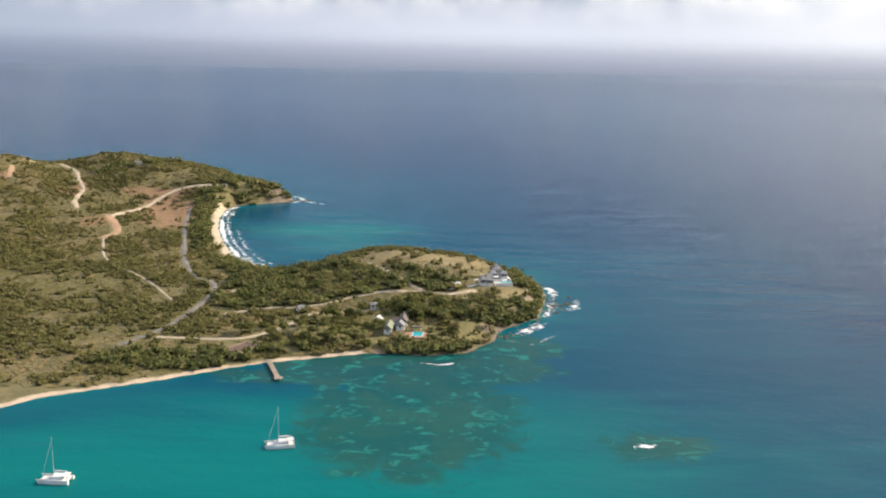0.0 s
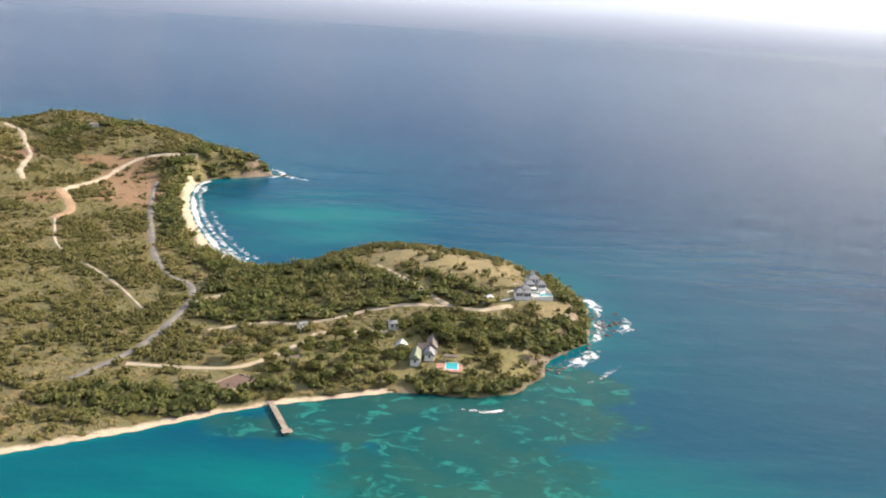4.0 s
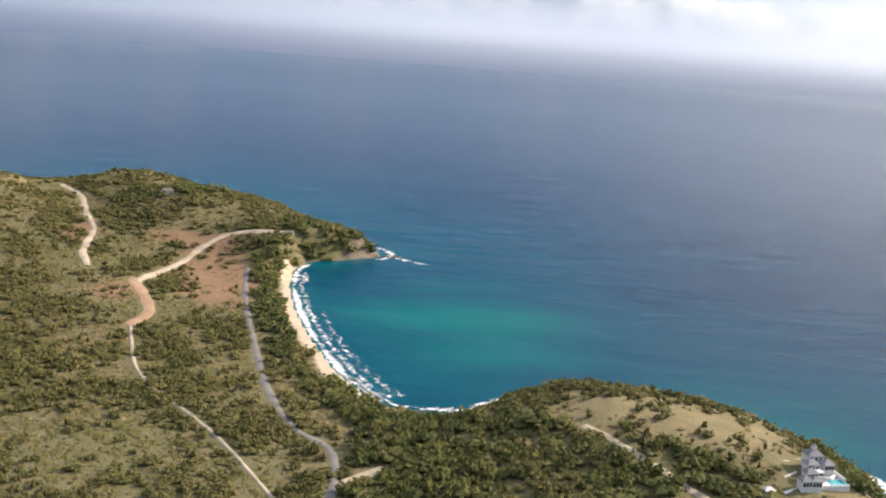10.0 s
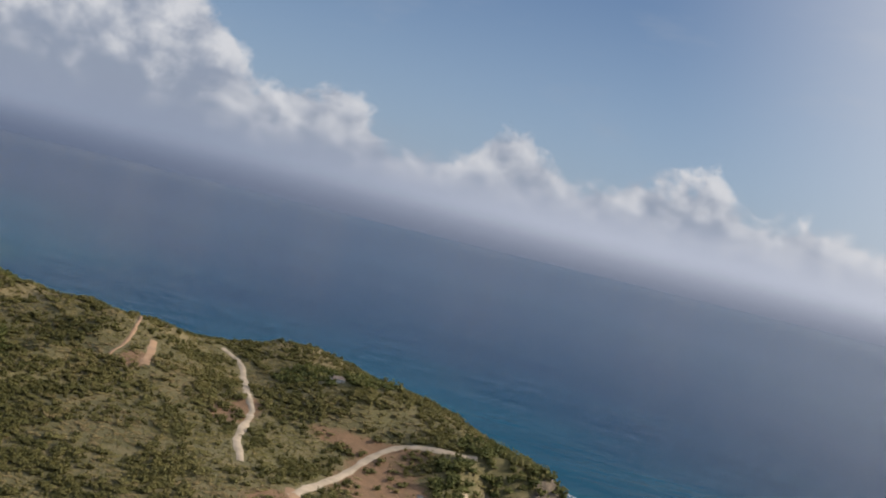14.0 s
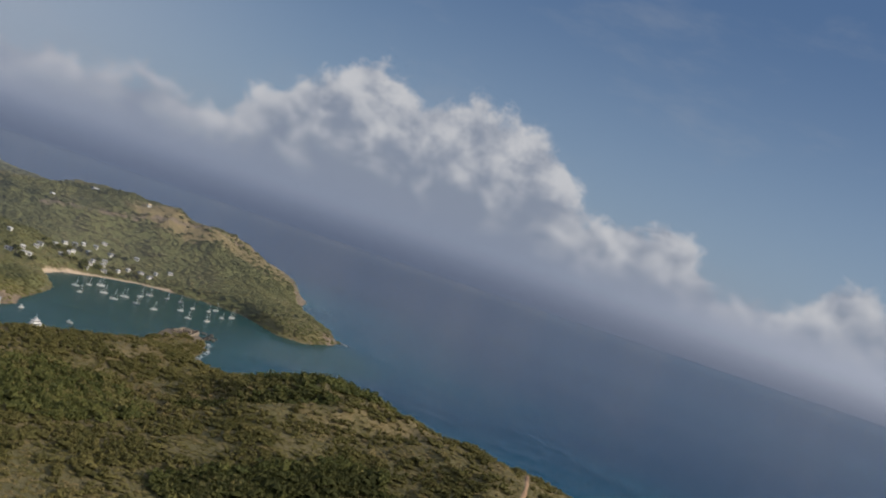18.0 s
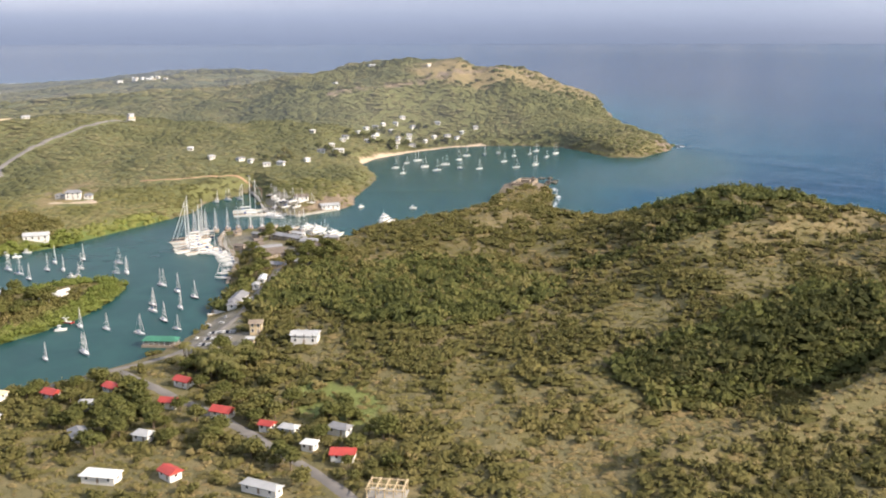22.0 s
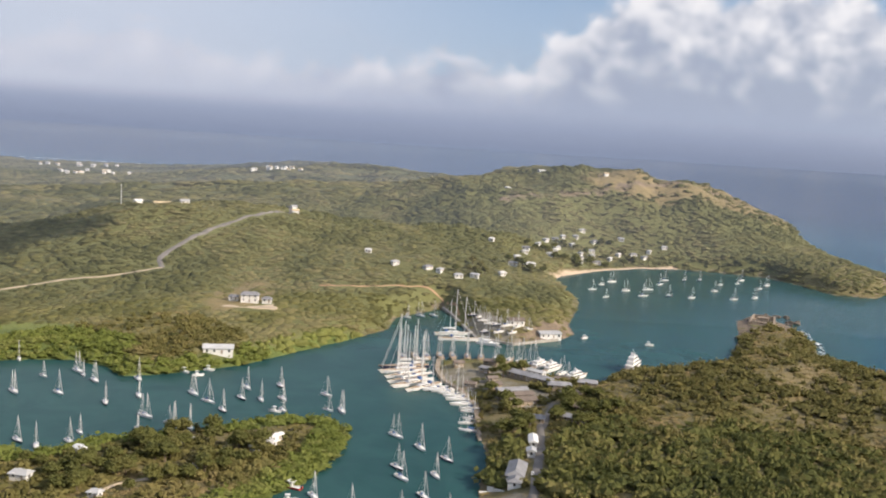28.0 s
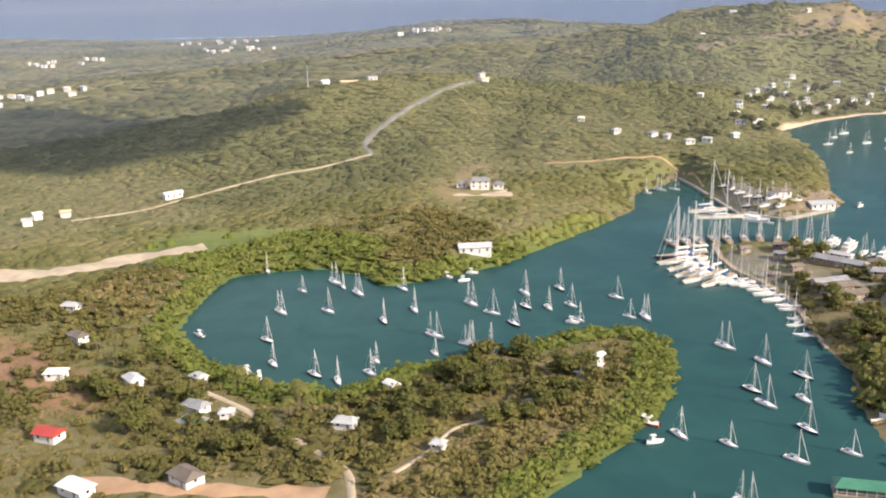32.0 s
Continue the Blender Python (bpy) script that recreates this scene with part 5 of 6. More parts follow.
    edge = [p for p in DOCKYARD[9:15]]
    for (ax, ay), (bx, by) in zip(edge, edge[1:]):
        l = math.hypot(bx - ax, by - ay)
        part("quay_wall", block((ax + bx) / 2, (ay + by) / 2, -3, l + 0.6, 2.4, 4.4, turn=math.degrees(math.atan2(by - ay, bx - ax))), STONE, q)
    for (ax, ay), (bx, by) in zip(LAGOON[21:26], LAGOON[22:26]):
        l = math.hypot(bx - ax, by - ay)
        part("slipway_wall", block((ax + bx) / 2, (ay + by) / 2, -3, l + 0.6, 2.0, 4.3, turn=math.degrees(math.atan2(by - ay, bx - ax))), CONCRETE, q)
    for k in range(6):
        px, py = -816 - k * 5.4, 891 + k * 5.6
        j = thing("finger_jetty", "short timber mooring jetty off the quay", "jetty", "mooring jetties", at=pose(px, py, 0, 0, 0, 140))
        part("deck", block(4, 0, 1.0, 9, 1.4, 0.15), TIMBER, j)
        for i in range(3):
            part("post", bar((1.5 + 3 * i, 0.6, -3), (1.5 + 3 * i, 0.6, 1.9), 0.14), TIMBER, j)


def village():
    for px, py, l, w, turn, roof, label in ((-667, 772, 10, 7, 20, RED_ROOF, "red-roofed village house among garden trees"), (-608, 775, 10, 7, 35, RED_ROOF, "bright red gable-roofed village house"), (-703, 781, 9, 6, 10, RED_ROOF, "red-roofed village house among garden trees"),
                                            (-645, 774, 6, 5, 20, RED_ROOF, "small red-roofed house beside a lane"), (-637, 777, 8, 5, 20, PALE_ROOF, "pale-roofed village house among garden trees"), (-623, 788, 10, 6, 15, GREY_ROOF, "grey-roofed village house among garden trees"),
                                            (-641, 731, 8, 6, 0, RED_ROOF, "low red-roofed house beside a lane"), (-656, 716, 15, 7, 30, WHITE, "long low white village building"), (-611, 743, 17, 5, 15, PALE_ROOF, "long low building with a pale roof"),
                                            (-622, 773, 6, 5, 20, WHITE, "small white house beside a lane"), (-690, 765, 8, 6, 30, RED_ROOF, "red-roofed village house among garden trees"), (-720, 760, 8, 6, 5, RED_ROOF, "red-roofed village house among garden trees"),
                                            (-712, 745, 9, 6, 40, PALE_ROOF, "pale-roofed village house among garden trees"), (-733, 742, 8, 6, 12, RED_ROOF, "red-roofed village house among garden trees"), (-690, 728, 10, 7, -20, GREY_ROOF, "grey-roofed village house among garden trees"),
                                            (-750, 728, 11, 7, 20, CREAM, "cream stucco house near the shore"), (-728, 715, 9, 6, 30, PALE_ROOF, "pale-roofed house in a dry garden"), (-672, 742, 8, 6, 20, PALE_ROOF, "small pale-roofed house beside a lane"),
                                            (-590, 730, 9, 6, 20, GREY_ROOF, "grey-roofed house by a lane"), (-879, 675, 11, 8, 10, BROWN_ROOF, "white stucco house with dark roof"), (-893, 650, 12, 7, 20, WHITE, "white low house beside bare earth"),
                                            (-860, 660, 9, 7, 40, PALE_ROOF, "pale house by a red plot"), (-930, 655, 10, 7, 30, RED_ROOF, "red-roofed house in a dry garden"), (-952, 690, 9, 6, 0, PALE_ROOF, "pale-roofed house in a dry garden"),
                                            (-975, 672, 9, 6, 50, WHITE, "white house near a lagoon"), (-1005, 690, 10, 6, 15, BROWN_ROOF, "brown-roofed house in a dry garden"), (-1040, 700, 9, 6, 35, PALE_ROOF, "pale-roofed house in a dry garden")):
        house("village_house", px, py, l * 0.74, w * 0.74, turn, label, STUCCO, roof, group="village houses", hip=0 if roof is RED_ROOF else 1.5, height=2.3)
    h = thing("unfinished_house", "unfinished house of bare timber frame", "house", at=pose(-580, 766, ground_z(-580, 766) + 0.3, 0, 0, 30))
    part("floor_slab", block(0, 0, -1.5, 12, 8, 1.6), CONCRETE, h)
    for i in range(5):
        for s in (-1, 0, 1):
            part("stud", block(-5.5 + 2.75 * i, s * 3.7, 0.1, 0.3, 0.3, 3.0), CREAM, h)
    for s in (-1, 0, 1):
        part("beam", block(0, s * 3.7, 3.1, 12, 0.3, 0.35), CREAM, h)
    for i in range(5):
        part("rafter", block(-5.5 + 2.75 * i, 0, 3.45, 0.25, 8, 0.3), CREAM, h)
    BUILT.append((-580, 766, 9))
    # the wooded peninsula
    for px, py, l, w, turn, wall, roof, label in ((-878, 726, 10, 7, 35, STUCCO, PALE_ROOF, "house with a wide blue-grey metal roof"), (-861, 819, 11, 3.6, 100, WHITE, WHITE, "long white house on a wooded point"),
                                                (-857, 814, 7, 4, 10, WHITE, WHITE, "white wing on a wooded point"), (-879, 790, 7, 5, 20, STUCCO, GREY_ROOF, "grey-roofed house in trees"), (-891, 753, 7, 5, 0, STUCCO, WHITE, "small white house at the waterside"),
                                                (-848, 738, 6, 5, 30, STUCCO, PALE_ROOF, "pale stucco house among garden trees"), (-850, 776, 4, 4, 0, STUCCO, BROWN_ROOF, "small lodge with a brown roof"), (-855, 806, 7, 4, 20, STUCCO, WHITE, "low white house in a garden"),
                                                (-919, 697, 12, 8, 20, STUCCO, GREY_ROOF, "grey-roofed house by a pool"), (-908, 702, 7, 5, 60, STUCCO, PALE_ROOF, "pale house beside a small pool"), (-940, 708, 8, 6, 10, STUCCO, PALE_ROOF, "pale stucco house at the waterside")):
        house("waterside_house", px, py, l * 0.62, w * 0.62, turn, label, wall, roof, group="houses on the peninsula", hip=1.4 if roof is not WHITE else 0, height=2.0)
    pool = thing("house_pool", "small turquoise pool beside a house", "pool", at=pose(-913, 693, ground_z(-913, 693) + 0.3, 0, 0, 20))
    part("paving", block(0, 0, -1.5, 10, 7, 1.6), CONCRETE, pool)
    part("water", block(0, 0, 0.11, 7, 4, 0.06), POOL, pool)
    # the far shore
    house("boathouse", -986, 872, 15, 7, 55, "long white boathouse with a pale roof at the shore", WHITE, PALE_ROOF, category="boathouse", rise=1.6)
    z = ground_z(-1064, 944)
    for px, py, l, w, st in ((-1064, 944, 15, 9, 2), (-1057, 952, 8, 7, 1), (-1073, 938, 8, 6, 1)):
        house("mansion", px, py, l * 0.72, w * 0.72, 50, "grey-roofed white mansion on a cleared terrace", STUCCO, GREY_ROOF, st, hip=2.0, height=2.3 * st, group="mansion on the terrace", category="mansion")
    apron = thing("terrace_wall", "pale earth terrace round a mansion", "terrace", at=pose(-1058, 940, z - 1.0, 0, 0, 50))
    part("terrace", block(0, 0, -3.5, 42, 22, 4.0, top=0.8), TRACK, apron)
    BUILT.append((-1058, 940, 15))
    BUILT.append((-1068, 930, 12))
    for k, (px, py) in enumerate(((-1151, 1267), (-1125, 1285), (-1149, 1345), (-1151, 1362), (-1154, 1378), (-1150, 1394), (-1156, 1412), (-1139, 1411), (-1131, 1338), (-1140, 1376), (-1129, 1444), (-1106, 1434),
                                  (-1099, 1452), (-1092, 1469), (-1065, 1217), (-1063, 1196), (-1040, 1157), (-1063, 1112), (-1048, 1117), (-1072, 1108), (-1127, 1096), (-1089, 1090), (-1042, 1128), (-1118, 1360), (-1112, 1402), (-1122, 1318), (-1136, 1347), (-1134, 1297), (-1101, 1246), (-1126, 1372), (-1129, 1394), (-1096, 1440), (-1066, 1225), (-1121, 1384), (-1144, 1327), (-1108, 1375), (-1114, 1420), (-1106, 1345))):
        house("hillside_villa", px, py, 4.6 + 0.8 * (k % 4), 3.6, 20 + 37 * k % 90, "white hillside villa with a pale roof above a beach", STUCCO, (WHITE, PALE_ROOF, PALE_ROOF, GREY_ROOF)[k % 4], group="villas above the far beach", hip=1.5, height=2.3, category="villa")
    for k, (px, py, l) in enumerate(((-1296, 1012, 26), (-1284, 1026, 14), (-1300, 992, 12), (-1266, 1128, 12), (-1278, 1135, 9), (-1196, 815, 22), (-1199, 752, 10), (-1192, 729, 10), (-1204, 738, 9), (-1212, 1526, 9), (-1282, 1495, 18), (-1244, 1392, 8))):
        house("ridge_building", px, py, l * 0.5, 4.0, 60 + 15 * (k % 3), "long pale building on a far ridge" if l > 12 else "pale house on a far hill", STUCCO, (CREAM, PALE_ROOF, WHITE)[k % 3], group="buildings on the ridges", category="building", windows=l > 12)
    mast = thing("radio_mast", "thin lattice radio mast on a ridge", "mast", at=pose(-1302, 978, ground_z(-1302, 978), 0, 0, 0))
    part("pole", bar((0, 0, -1), (0, 0, 17), 0.45, 0.2), METAL, mast)
    r = random.Random(4)
    for k in range(64):
        cx, cy, sp = ((-1640, 880, 90), (-2080, 1060, 80), (-2120, 1340, 90), (-1900, 1560, 60), (-2330, 1420, 90))[k % 5]
        px, py = cx + r.uniform(-1, 1) * sp * 0.5, cy + r.uniform(-1, 1) * sp * 0.7
        house("far_house", px, py, r.uniform(5, 7.5), 4, r.uniform(0, 90), "pale house in a far settlement", STUCCO, (WHITE, PALE_ROOF, CREAM)[k % 3], group="far settlement", windows=False, hip=1.5, z=ground_z(px, py) + 1.5)


def fort():
    f = thing("harbour_fort", "ruined stone fort walls on a rocky harbour point", "fort", at=pose(-878, 1264, ground_z(-878, 1264) - 1.5, 0, 0, 24))
    for px, py, l, w, turn in ((0, -16, 17, 1.4, 0), (-8, 0, 34, 1.4, 88), (8, 0, 34, 1.4, 92), (0, 18, 14, 1.4, 0), (0, 3, 8, 5, 0)):
        part("rampart", block(px, py, -1.0, l, w, 3.6 if l > 10 else 4.6, turn=turn), STONE, f)
    for i in range(8):
        part("merlon", block(-7 + 2 * i, -16, 2.6, 1.1, 1.5, 0.8), STONE, f)
    BUILT.append((-878, 1264, 20))


def rocks():
    r = random.Random(11)
    shapes = []
    for k in range(4):
        bm = bmesh.new()
        bmesh.ops.create_icosphere(bm, subdivisions=2, radius=1.0)
        for v in bm.verts:
            d = 1 + 0.45 * noise.noise(v.co * 1.4 + Vector((k * 7, 0, 0))) + 0.2 * noise.noise(v.co * 4 + Vector((0, k * 5, 0)))
            v.co = Vector((v.co.x * d, v.co.y * d * 0.85, v.co.z * d * 0.6))
        me = bpy.data.meshes.new("boulder")
        bm.to_mesh(me)
        bm.free()
        me.materials.append(ROCK)
        shapes.append(me)
    for k in range(220):
        cx, cy, sx, sy = ((96, 652, 6, 28), (99, 640, 9, 10), (76, 602, 9, 12), (-122, 1058, 10, 6), (-890, 1586, 14, 8), (-150, 1098, 20, 26), (60, 575, 10, 14), (-878, 1280, 16, 24), (-118, 1060, 6, 4), (105, 655, 8, 12))[k % 10]
        x, y, s = cx + r.uniform(-1, 1) * sx, cy + r.uniform(-1, 1) * sy, r.uniform(0.5, 1.9) * (2.2 if k % 10 == 7 else 1.0)
        ob = new("boulder", shapes[k % 4])
        ob.matrix_basis = pose(x, y, max(-0.3, ground_z(x, y) - 0.1 * s), 0, 0, r.uniform(0, 360)) @ Matrix.Diagonal((s, s * r.uniform(0.7, 1.1), s * r.uniform(0.7, 1.2), 1))
        tagged(ob, "dark wave-washed boulder at the foot of a headland", "rock", "shore rocks")


headland_villa()
garden_villa()
bathing_pier()
dockyard()
village()
fort()
rocks()

# ---- boats ----


def hull_mesh(length, beam, board, draft=0.5, stern=0.72, rake=0.1, stations=9):
    """A lofted hull, bow towards +x, waterline at z = 0; open at deck level."""
    bm = bmesh.new()
    rows = []
    for i in range(stations):
        s = i / (stations - 1)
        b = beam / 2 * (stern + (1 - stern) * math.sin(min(1.0, s / 0.45) * math.pi / 2)) * (1 if s < 0.45 else max(0.012, math.cos((s - 0.45) / 0.55 * math.pi / 2) ** 0.8))
        top = board * (1 + 0.25 * s * s)
        x = (s - 0.5) * length
        lean = rake * length * s ** 6
        ring = []
        for k, (wy, wz) in enumerate(((-1, top), (-0.94, 0.25 * top), (-0.55, -draft * 0.7), (0, -draft), (0.55, -draft * 0.7), (0.94, 0.25 * top), (1, top))):
            ring.append(bm.verts.new((x + lean * max(0, wz / top), wy * b, wz)))
        rows.append(ring)
    for a, b in zip(rows, rows[1:]):
        for k in range(6):
            bm.faces.new((a[k], b[k], b[k + 1], a[k + 1]))
    bm.faces.new(rows[0])
    return bm


def deck_mesh(length, beam, board, stern=0.72, rake=0.1, stations=9, drop=0.04):
    bm = bmesh.new()
    sides = []
    for i in range(stations):
        s = i / (stations - 1)
        b = beam / 2 * 0.97 * (stern + (1 - stern) * math.sin(min(1.0, s / 0.45) * math.pi / 2)) * (1 if s < 0.45 else max(0.012, math.cos((s - 0.45) / 0.55 * math.pi / 2) ** 0.8))
        top, x = board * (1 + 0.25 * s * s) - drop, (s - 0.5) * length + rake * length * s ** 6
        sides.append([bm.verts.new((x, -b, top)), bm.verts.new((x, 0, top + 0.03 * beam)), bm.verts.new((x, b, top))])
    for a, b in zip(sides, sides[1:]):
        for k in range(2):
            bm.faces.new((a[k], b[k], b[k + 1], a[k + 1]))
    return bm


def sloop(label, length=11.5, masts=1, hull=None, cover=None, tall=1.25, category="sailing yacht", deck=None, wire=0.035):
    """A moored sailing yacht with bare masts and stowed sails."""
    beam, board = length * (0.29 if length < 20 else 0.20), length * (0.095 if length < 20 else 0.062)
    b = thing("sailing_yacht", label, category)
    part("hull", hull_mesh(length, beam, board, 0.06 * length), hull or WHITE, b)
    part("deck", deck_mesh(length, beam, board), deck or WHITE, b)
    bm = block(0.02 * length, 0, board, length * 0.34, beam * 0.5, length * 0.042, top=0.82)
    c = part("cabin", bm, WHITE, b)
    for s in (-1, 1):
        part("window", block(0.02 * length, s * beam * 0.233, board + length * 0.014, length * 0.24, 0.06, length * 0.014), DARK, c)
    part("cockpit", block(-0.30 * length, 0, board, length * 0.2, beam * 0.42, 0.12), TEAK, b)
    part("sprayhood", block(-0.17 * length, 0, board + length * 0.03, length * 0.07, beam * 0.5, length * 0.05, top=0.75), cover or BLUE, b)
    spots = [(0.08, 1.0)] if masts == 1 else [(0.14, 1.0), (-0.22, 0.9 if masts == 2 else 0.96)] if masts == 2 else [(0.24, 0.95), (0.0, 1.0), (-0.24, 0.9)]
    for px, k in spots:
        h = tall * length * k
        r = max(0.10, 0.0098 * length)
        m = part("mast", bar((px * length, 0, board), (px * length, 0, board + h), r, r * 0.7), WHITE, b)
        boom = length * (0.36 if masts == 1 else 0.28)
        z = board + length * 0.105
        part("boom", bar((px * length, 0, z), (px * length - boom, 0, z + 0.1), r * 0.8), METAL, m)
        part("stowed_sail", bar((px * length - 0.2, 0, z + r * 2), (px * length - boom * 0.95, 0, z + r * 2), r * 2.4, r * 1.6), cover or SAIL, m)
        for s in (0.45, 0.7):
            part("spreader", bar((px * length, -beam * 0.3, board + h * s), (px * length, beam * 0.3, board + h * s), r * 0.35), METAL, m)
        for s in (-1, 1):
            part("shroud", bar((px * length - 0.2, s * beam * 0.46, board), (px * length, 0, board + h * 0.97), wire, sides=3), METAL, m)
    front, back = spots[0], spots[-1]
    part("forestay", bar((length * 0.52, 0, board * 1.2), (front[0] * length, 0, board + tall * length * front[1] * 0.97), wire * 2.2, sides=4), SAIL, b)
    part("backstay", bar((-length * 0.49, 0, board), (back[0] * length, 0, board + tall * length * back[1]), wire, sides=3), METAL, b)
    return b


def catamaran(label):
    b = thing("catamaran", label, "catamaran")
    for s in (-1, 1):
        h = part("hull", hull_mesh(12.5, 1.9, 1.5, 0.5, 0.8), WHITE, b)
        h.location = (0, s * 2.6, 0)
    part("bridge_deck", block(-1.6, 0, 1.0, 8.2, 5.6, 0.6), WHITE, b)
    c = part("saloon", block(-1.0, 0, 1.6, 5.2, 4.6, 1.3, top=0.82), WHITE, b)
    part("window", block(-1.0, 0, 2.05, 5.0, 4.35, 0.5, top=0.9), DARK, c)
    part("bimini", block(-4.4, 0, 3.1, 2.8, 4.0, 0.12), WHITE, b)
    for s in (-1, 1):
        part("bimini_post", block(-5.5, s * 1.8, 1.6, 0.1, 0.1, 1.5), METAL, b)
    part("trampoline", block(4.0, 0, 1.3, 3.6, 4.2, 0.06), SAIL, b)
    m = part("mast", bar((0.8, 0, 2.6), (0.8, 0, 19.0), 0.16, 0.11), METAL, b)
    part("boom", bar((0.8, 0, 4.3), (-4.8, 0, 4.5), 0.12), METAL, m)
    part("stowed_sail", bar((0.6, 0, 4.65), (-4.4, 0, 4.7), 0.3, 0.2), SAIL, m)
    part("forestay", bar((5.9, 0, 1.6), (0.8, 0, 18.0), 0.06, sides=4), SAIL, b)
    return b


def motor_yacht(label, length=30.0, decks=3):
    beam, board = length * 0.21, length * 0.085
    b = thing("motor_yacht", label, "motor yacht")
    part("hull", hull_mesh(length, beam, board, 0.05 * length, 0.9, 0.09), WHITE, b)
    part("deck", deck_mesh(length, beam, board, 0.9, 0.09), TEAK, b)
    z, l, x = board, length * 0.66, -length * 0.06
    for k in range(decks):
        h = length * 0.075
        lev = part("superstructure", block(x, 0, z, l, beam * (0.84 - 0.12 * k), h, top=0.93), WHITE, b)
        part("window_band", block(x + l * 0.02, 0, z + h * 0.42, l * 0.9, beam * (0.84 - 0.12 * k) * 0.985, h * 0.34, top=0.985), DARK, lev)
        part("overhang", block(x - l * 0.05, 0, z + h, l * 1.04, beam * (0.86 - 0.12 * k), 0.16), WHITE, lev)
        z, l, x = z + h + 0.12, l * 0.7, x - length * 0.03
    part("radar_arch", block(x, 0, z, length * 0.05, beam * 0.4, length * 0.05, top=0.7), WHITE, b)
    part("radar_mast", bar((x, 0, z), (x - 0.3, 0, z + length * 0.16), 0.18, 0.1), WHITE, b)
    for s in (-1, 1):
        part("radar_dome", block(x, s * beam * 0.15, z + length * 0.05, 0.9, 0.9, 0.9, top=0.6), WHITE, b)
    return b


def launch(label, length=7.0, hull=None):
    b = thing("launch", label, "motorboat")
    part("hull", hull_mesh(length, length * 0.34, 0.9, 0.4, 0.9), hull or WHITE, b)
    part("deck", deck_mesh(length, length * 0.34, 0.9, 0.9, drop=0.12), WHITE, b)
    part("console", block(-0.3, 0, 0.8, length * 0.24, length * 0.2, 1.0, top=0.8), WHITE, b)
    part("windscreen", block(0.6, 0, 1.7, 0.12, length * 0.18, 0.5), DARK, b)
    part("canopy", block(-0.4, 0, 2.5, length * 0.34, length * 0.26, 0.1), WHITE, b)
    for s in (-1, 1):
        part("canopy_post", block(-0.4 - 0.9, s * 0.7, 0.8, 0.08, 0.08, 1.7), METAL, b)
    part("outboard", block(-length * 0.5, 0, 0.2, 0.5, 0.5, 1.1), DARK, b)
    return b


def fleet(boats, spots, heading, spread, group, seed):
    """Moors the boats in turn at the spots; the first of each kind is used itself."""
    r = random.Random(seed)
    used = set()
    for k, (x, y) in enumerate(spots):
        b = boats[(k * 7 + k // 3) % len(boats)]
        m = pose(x, y, 0, 0, 0, heading + r.uniform(-spread, spread))
        if b.name not in used and b.matrix_basis == Matrix.Identity(4):
            used.add(b.name)
            b.matrix_basis = m
            tagged(b, group=group)
        else:
            tagged(copy_thing(b, m), group=group)


WHITE_SLOOP = sloop("white sailing yacht on a mooring with stowed sails", 7.2, tall=1.30)
LONG_SLOOP = sloop("long white sailing yacht with blue sail cover at anchor", 8.0, cover=BLUE, tall=1.30)
SMALL_SLOOP = sloop("small white sailing boat on a mooring", 6.0, tall=1.25)
DARK_SLOOP = sloop("navy-hulled sailing yacht on a mooring", 7.6, hull=NAVY, tall=1.25)
KETCH = sloop("two-masted white ketch at anchor", 8.8, masts=2, tall=1.12)
LAGOON_SPOTS = [(-1039, 790), (-1003, 787), (-1003, 804), (-995, 803), (-983, 803), (-975, 821), (-985, 766), (-973, 781), (-948, 791), (-950, 808), (-961, 746), (-939, 736), (-921, 742), (-911, 745),
                (-917, 765), (-909, 757), (-908, 785), (-922, 796), (-908, 799), (-905, 800), (-898, 803), (-940, 830), (-926, 829), (-911, 827), (-935, 856), (-922, 844), (-915, 850), (-929, 871), (-911, 859), (-897, 849)]
CHANNEL_SPOTS = [(-905, 880), (-886, 866), (-881, 870), (-1026, 1046), (-1020, 1052), (-1015, 1060), (-842, 867), (-825, 865), (-814, 842), (-805, 836), (-809, 864), (-799, 848), (-787, 830), (-810, 799), (-797, 805), (-779, 811), (-771, 826), (-774, 780), (-780, 765)]
BAY_SPOTS = [(-1030, 1262), (-1042, 1292), (-1046, 1313), (-1002, 1242), (-1012, 1285), (-990, 1277), (-1006, 1309), (-1017, 1345), (-979, 1299), (-1029, 1372), (-1020, 1392), (-964, 1310), (-1013, 1407), (-973, 1363), (-989, 1402),
             (-942, 1340), (-985, 1426), (-936, 1365), (-959, 1419), (-965, 1445), (-993, 1449)]
ALL_SLOOPS = [WHITE_SLOOP, LONG_SLOOP, SMALL_SLOOP, DARK_SLOOP, KETCH]
fleet(ALL_SLOOPS, LAGOON_SPOTS, -8, 16, "yachts moored in the lagoon", 1)
fleet(ALL_SLOOPS, CHANNEL_SPOTS, -12, 16, "yachts moored in the channel", 2)
fleet(ALL_SLOOPS, BAY_SPOTS, 75, 18, "yachts anchored off the far beach", 3)

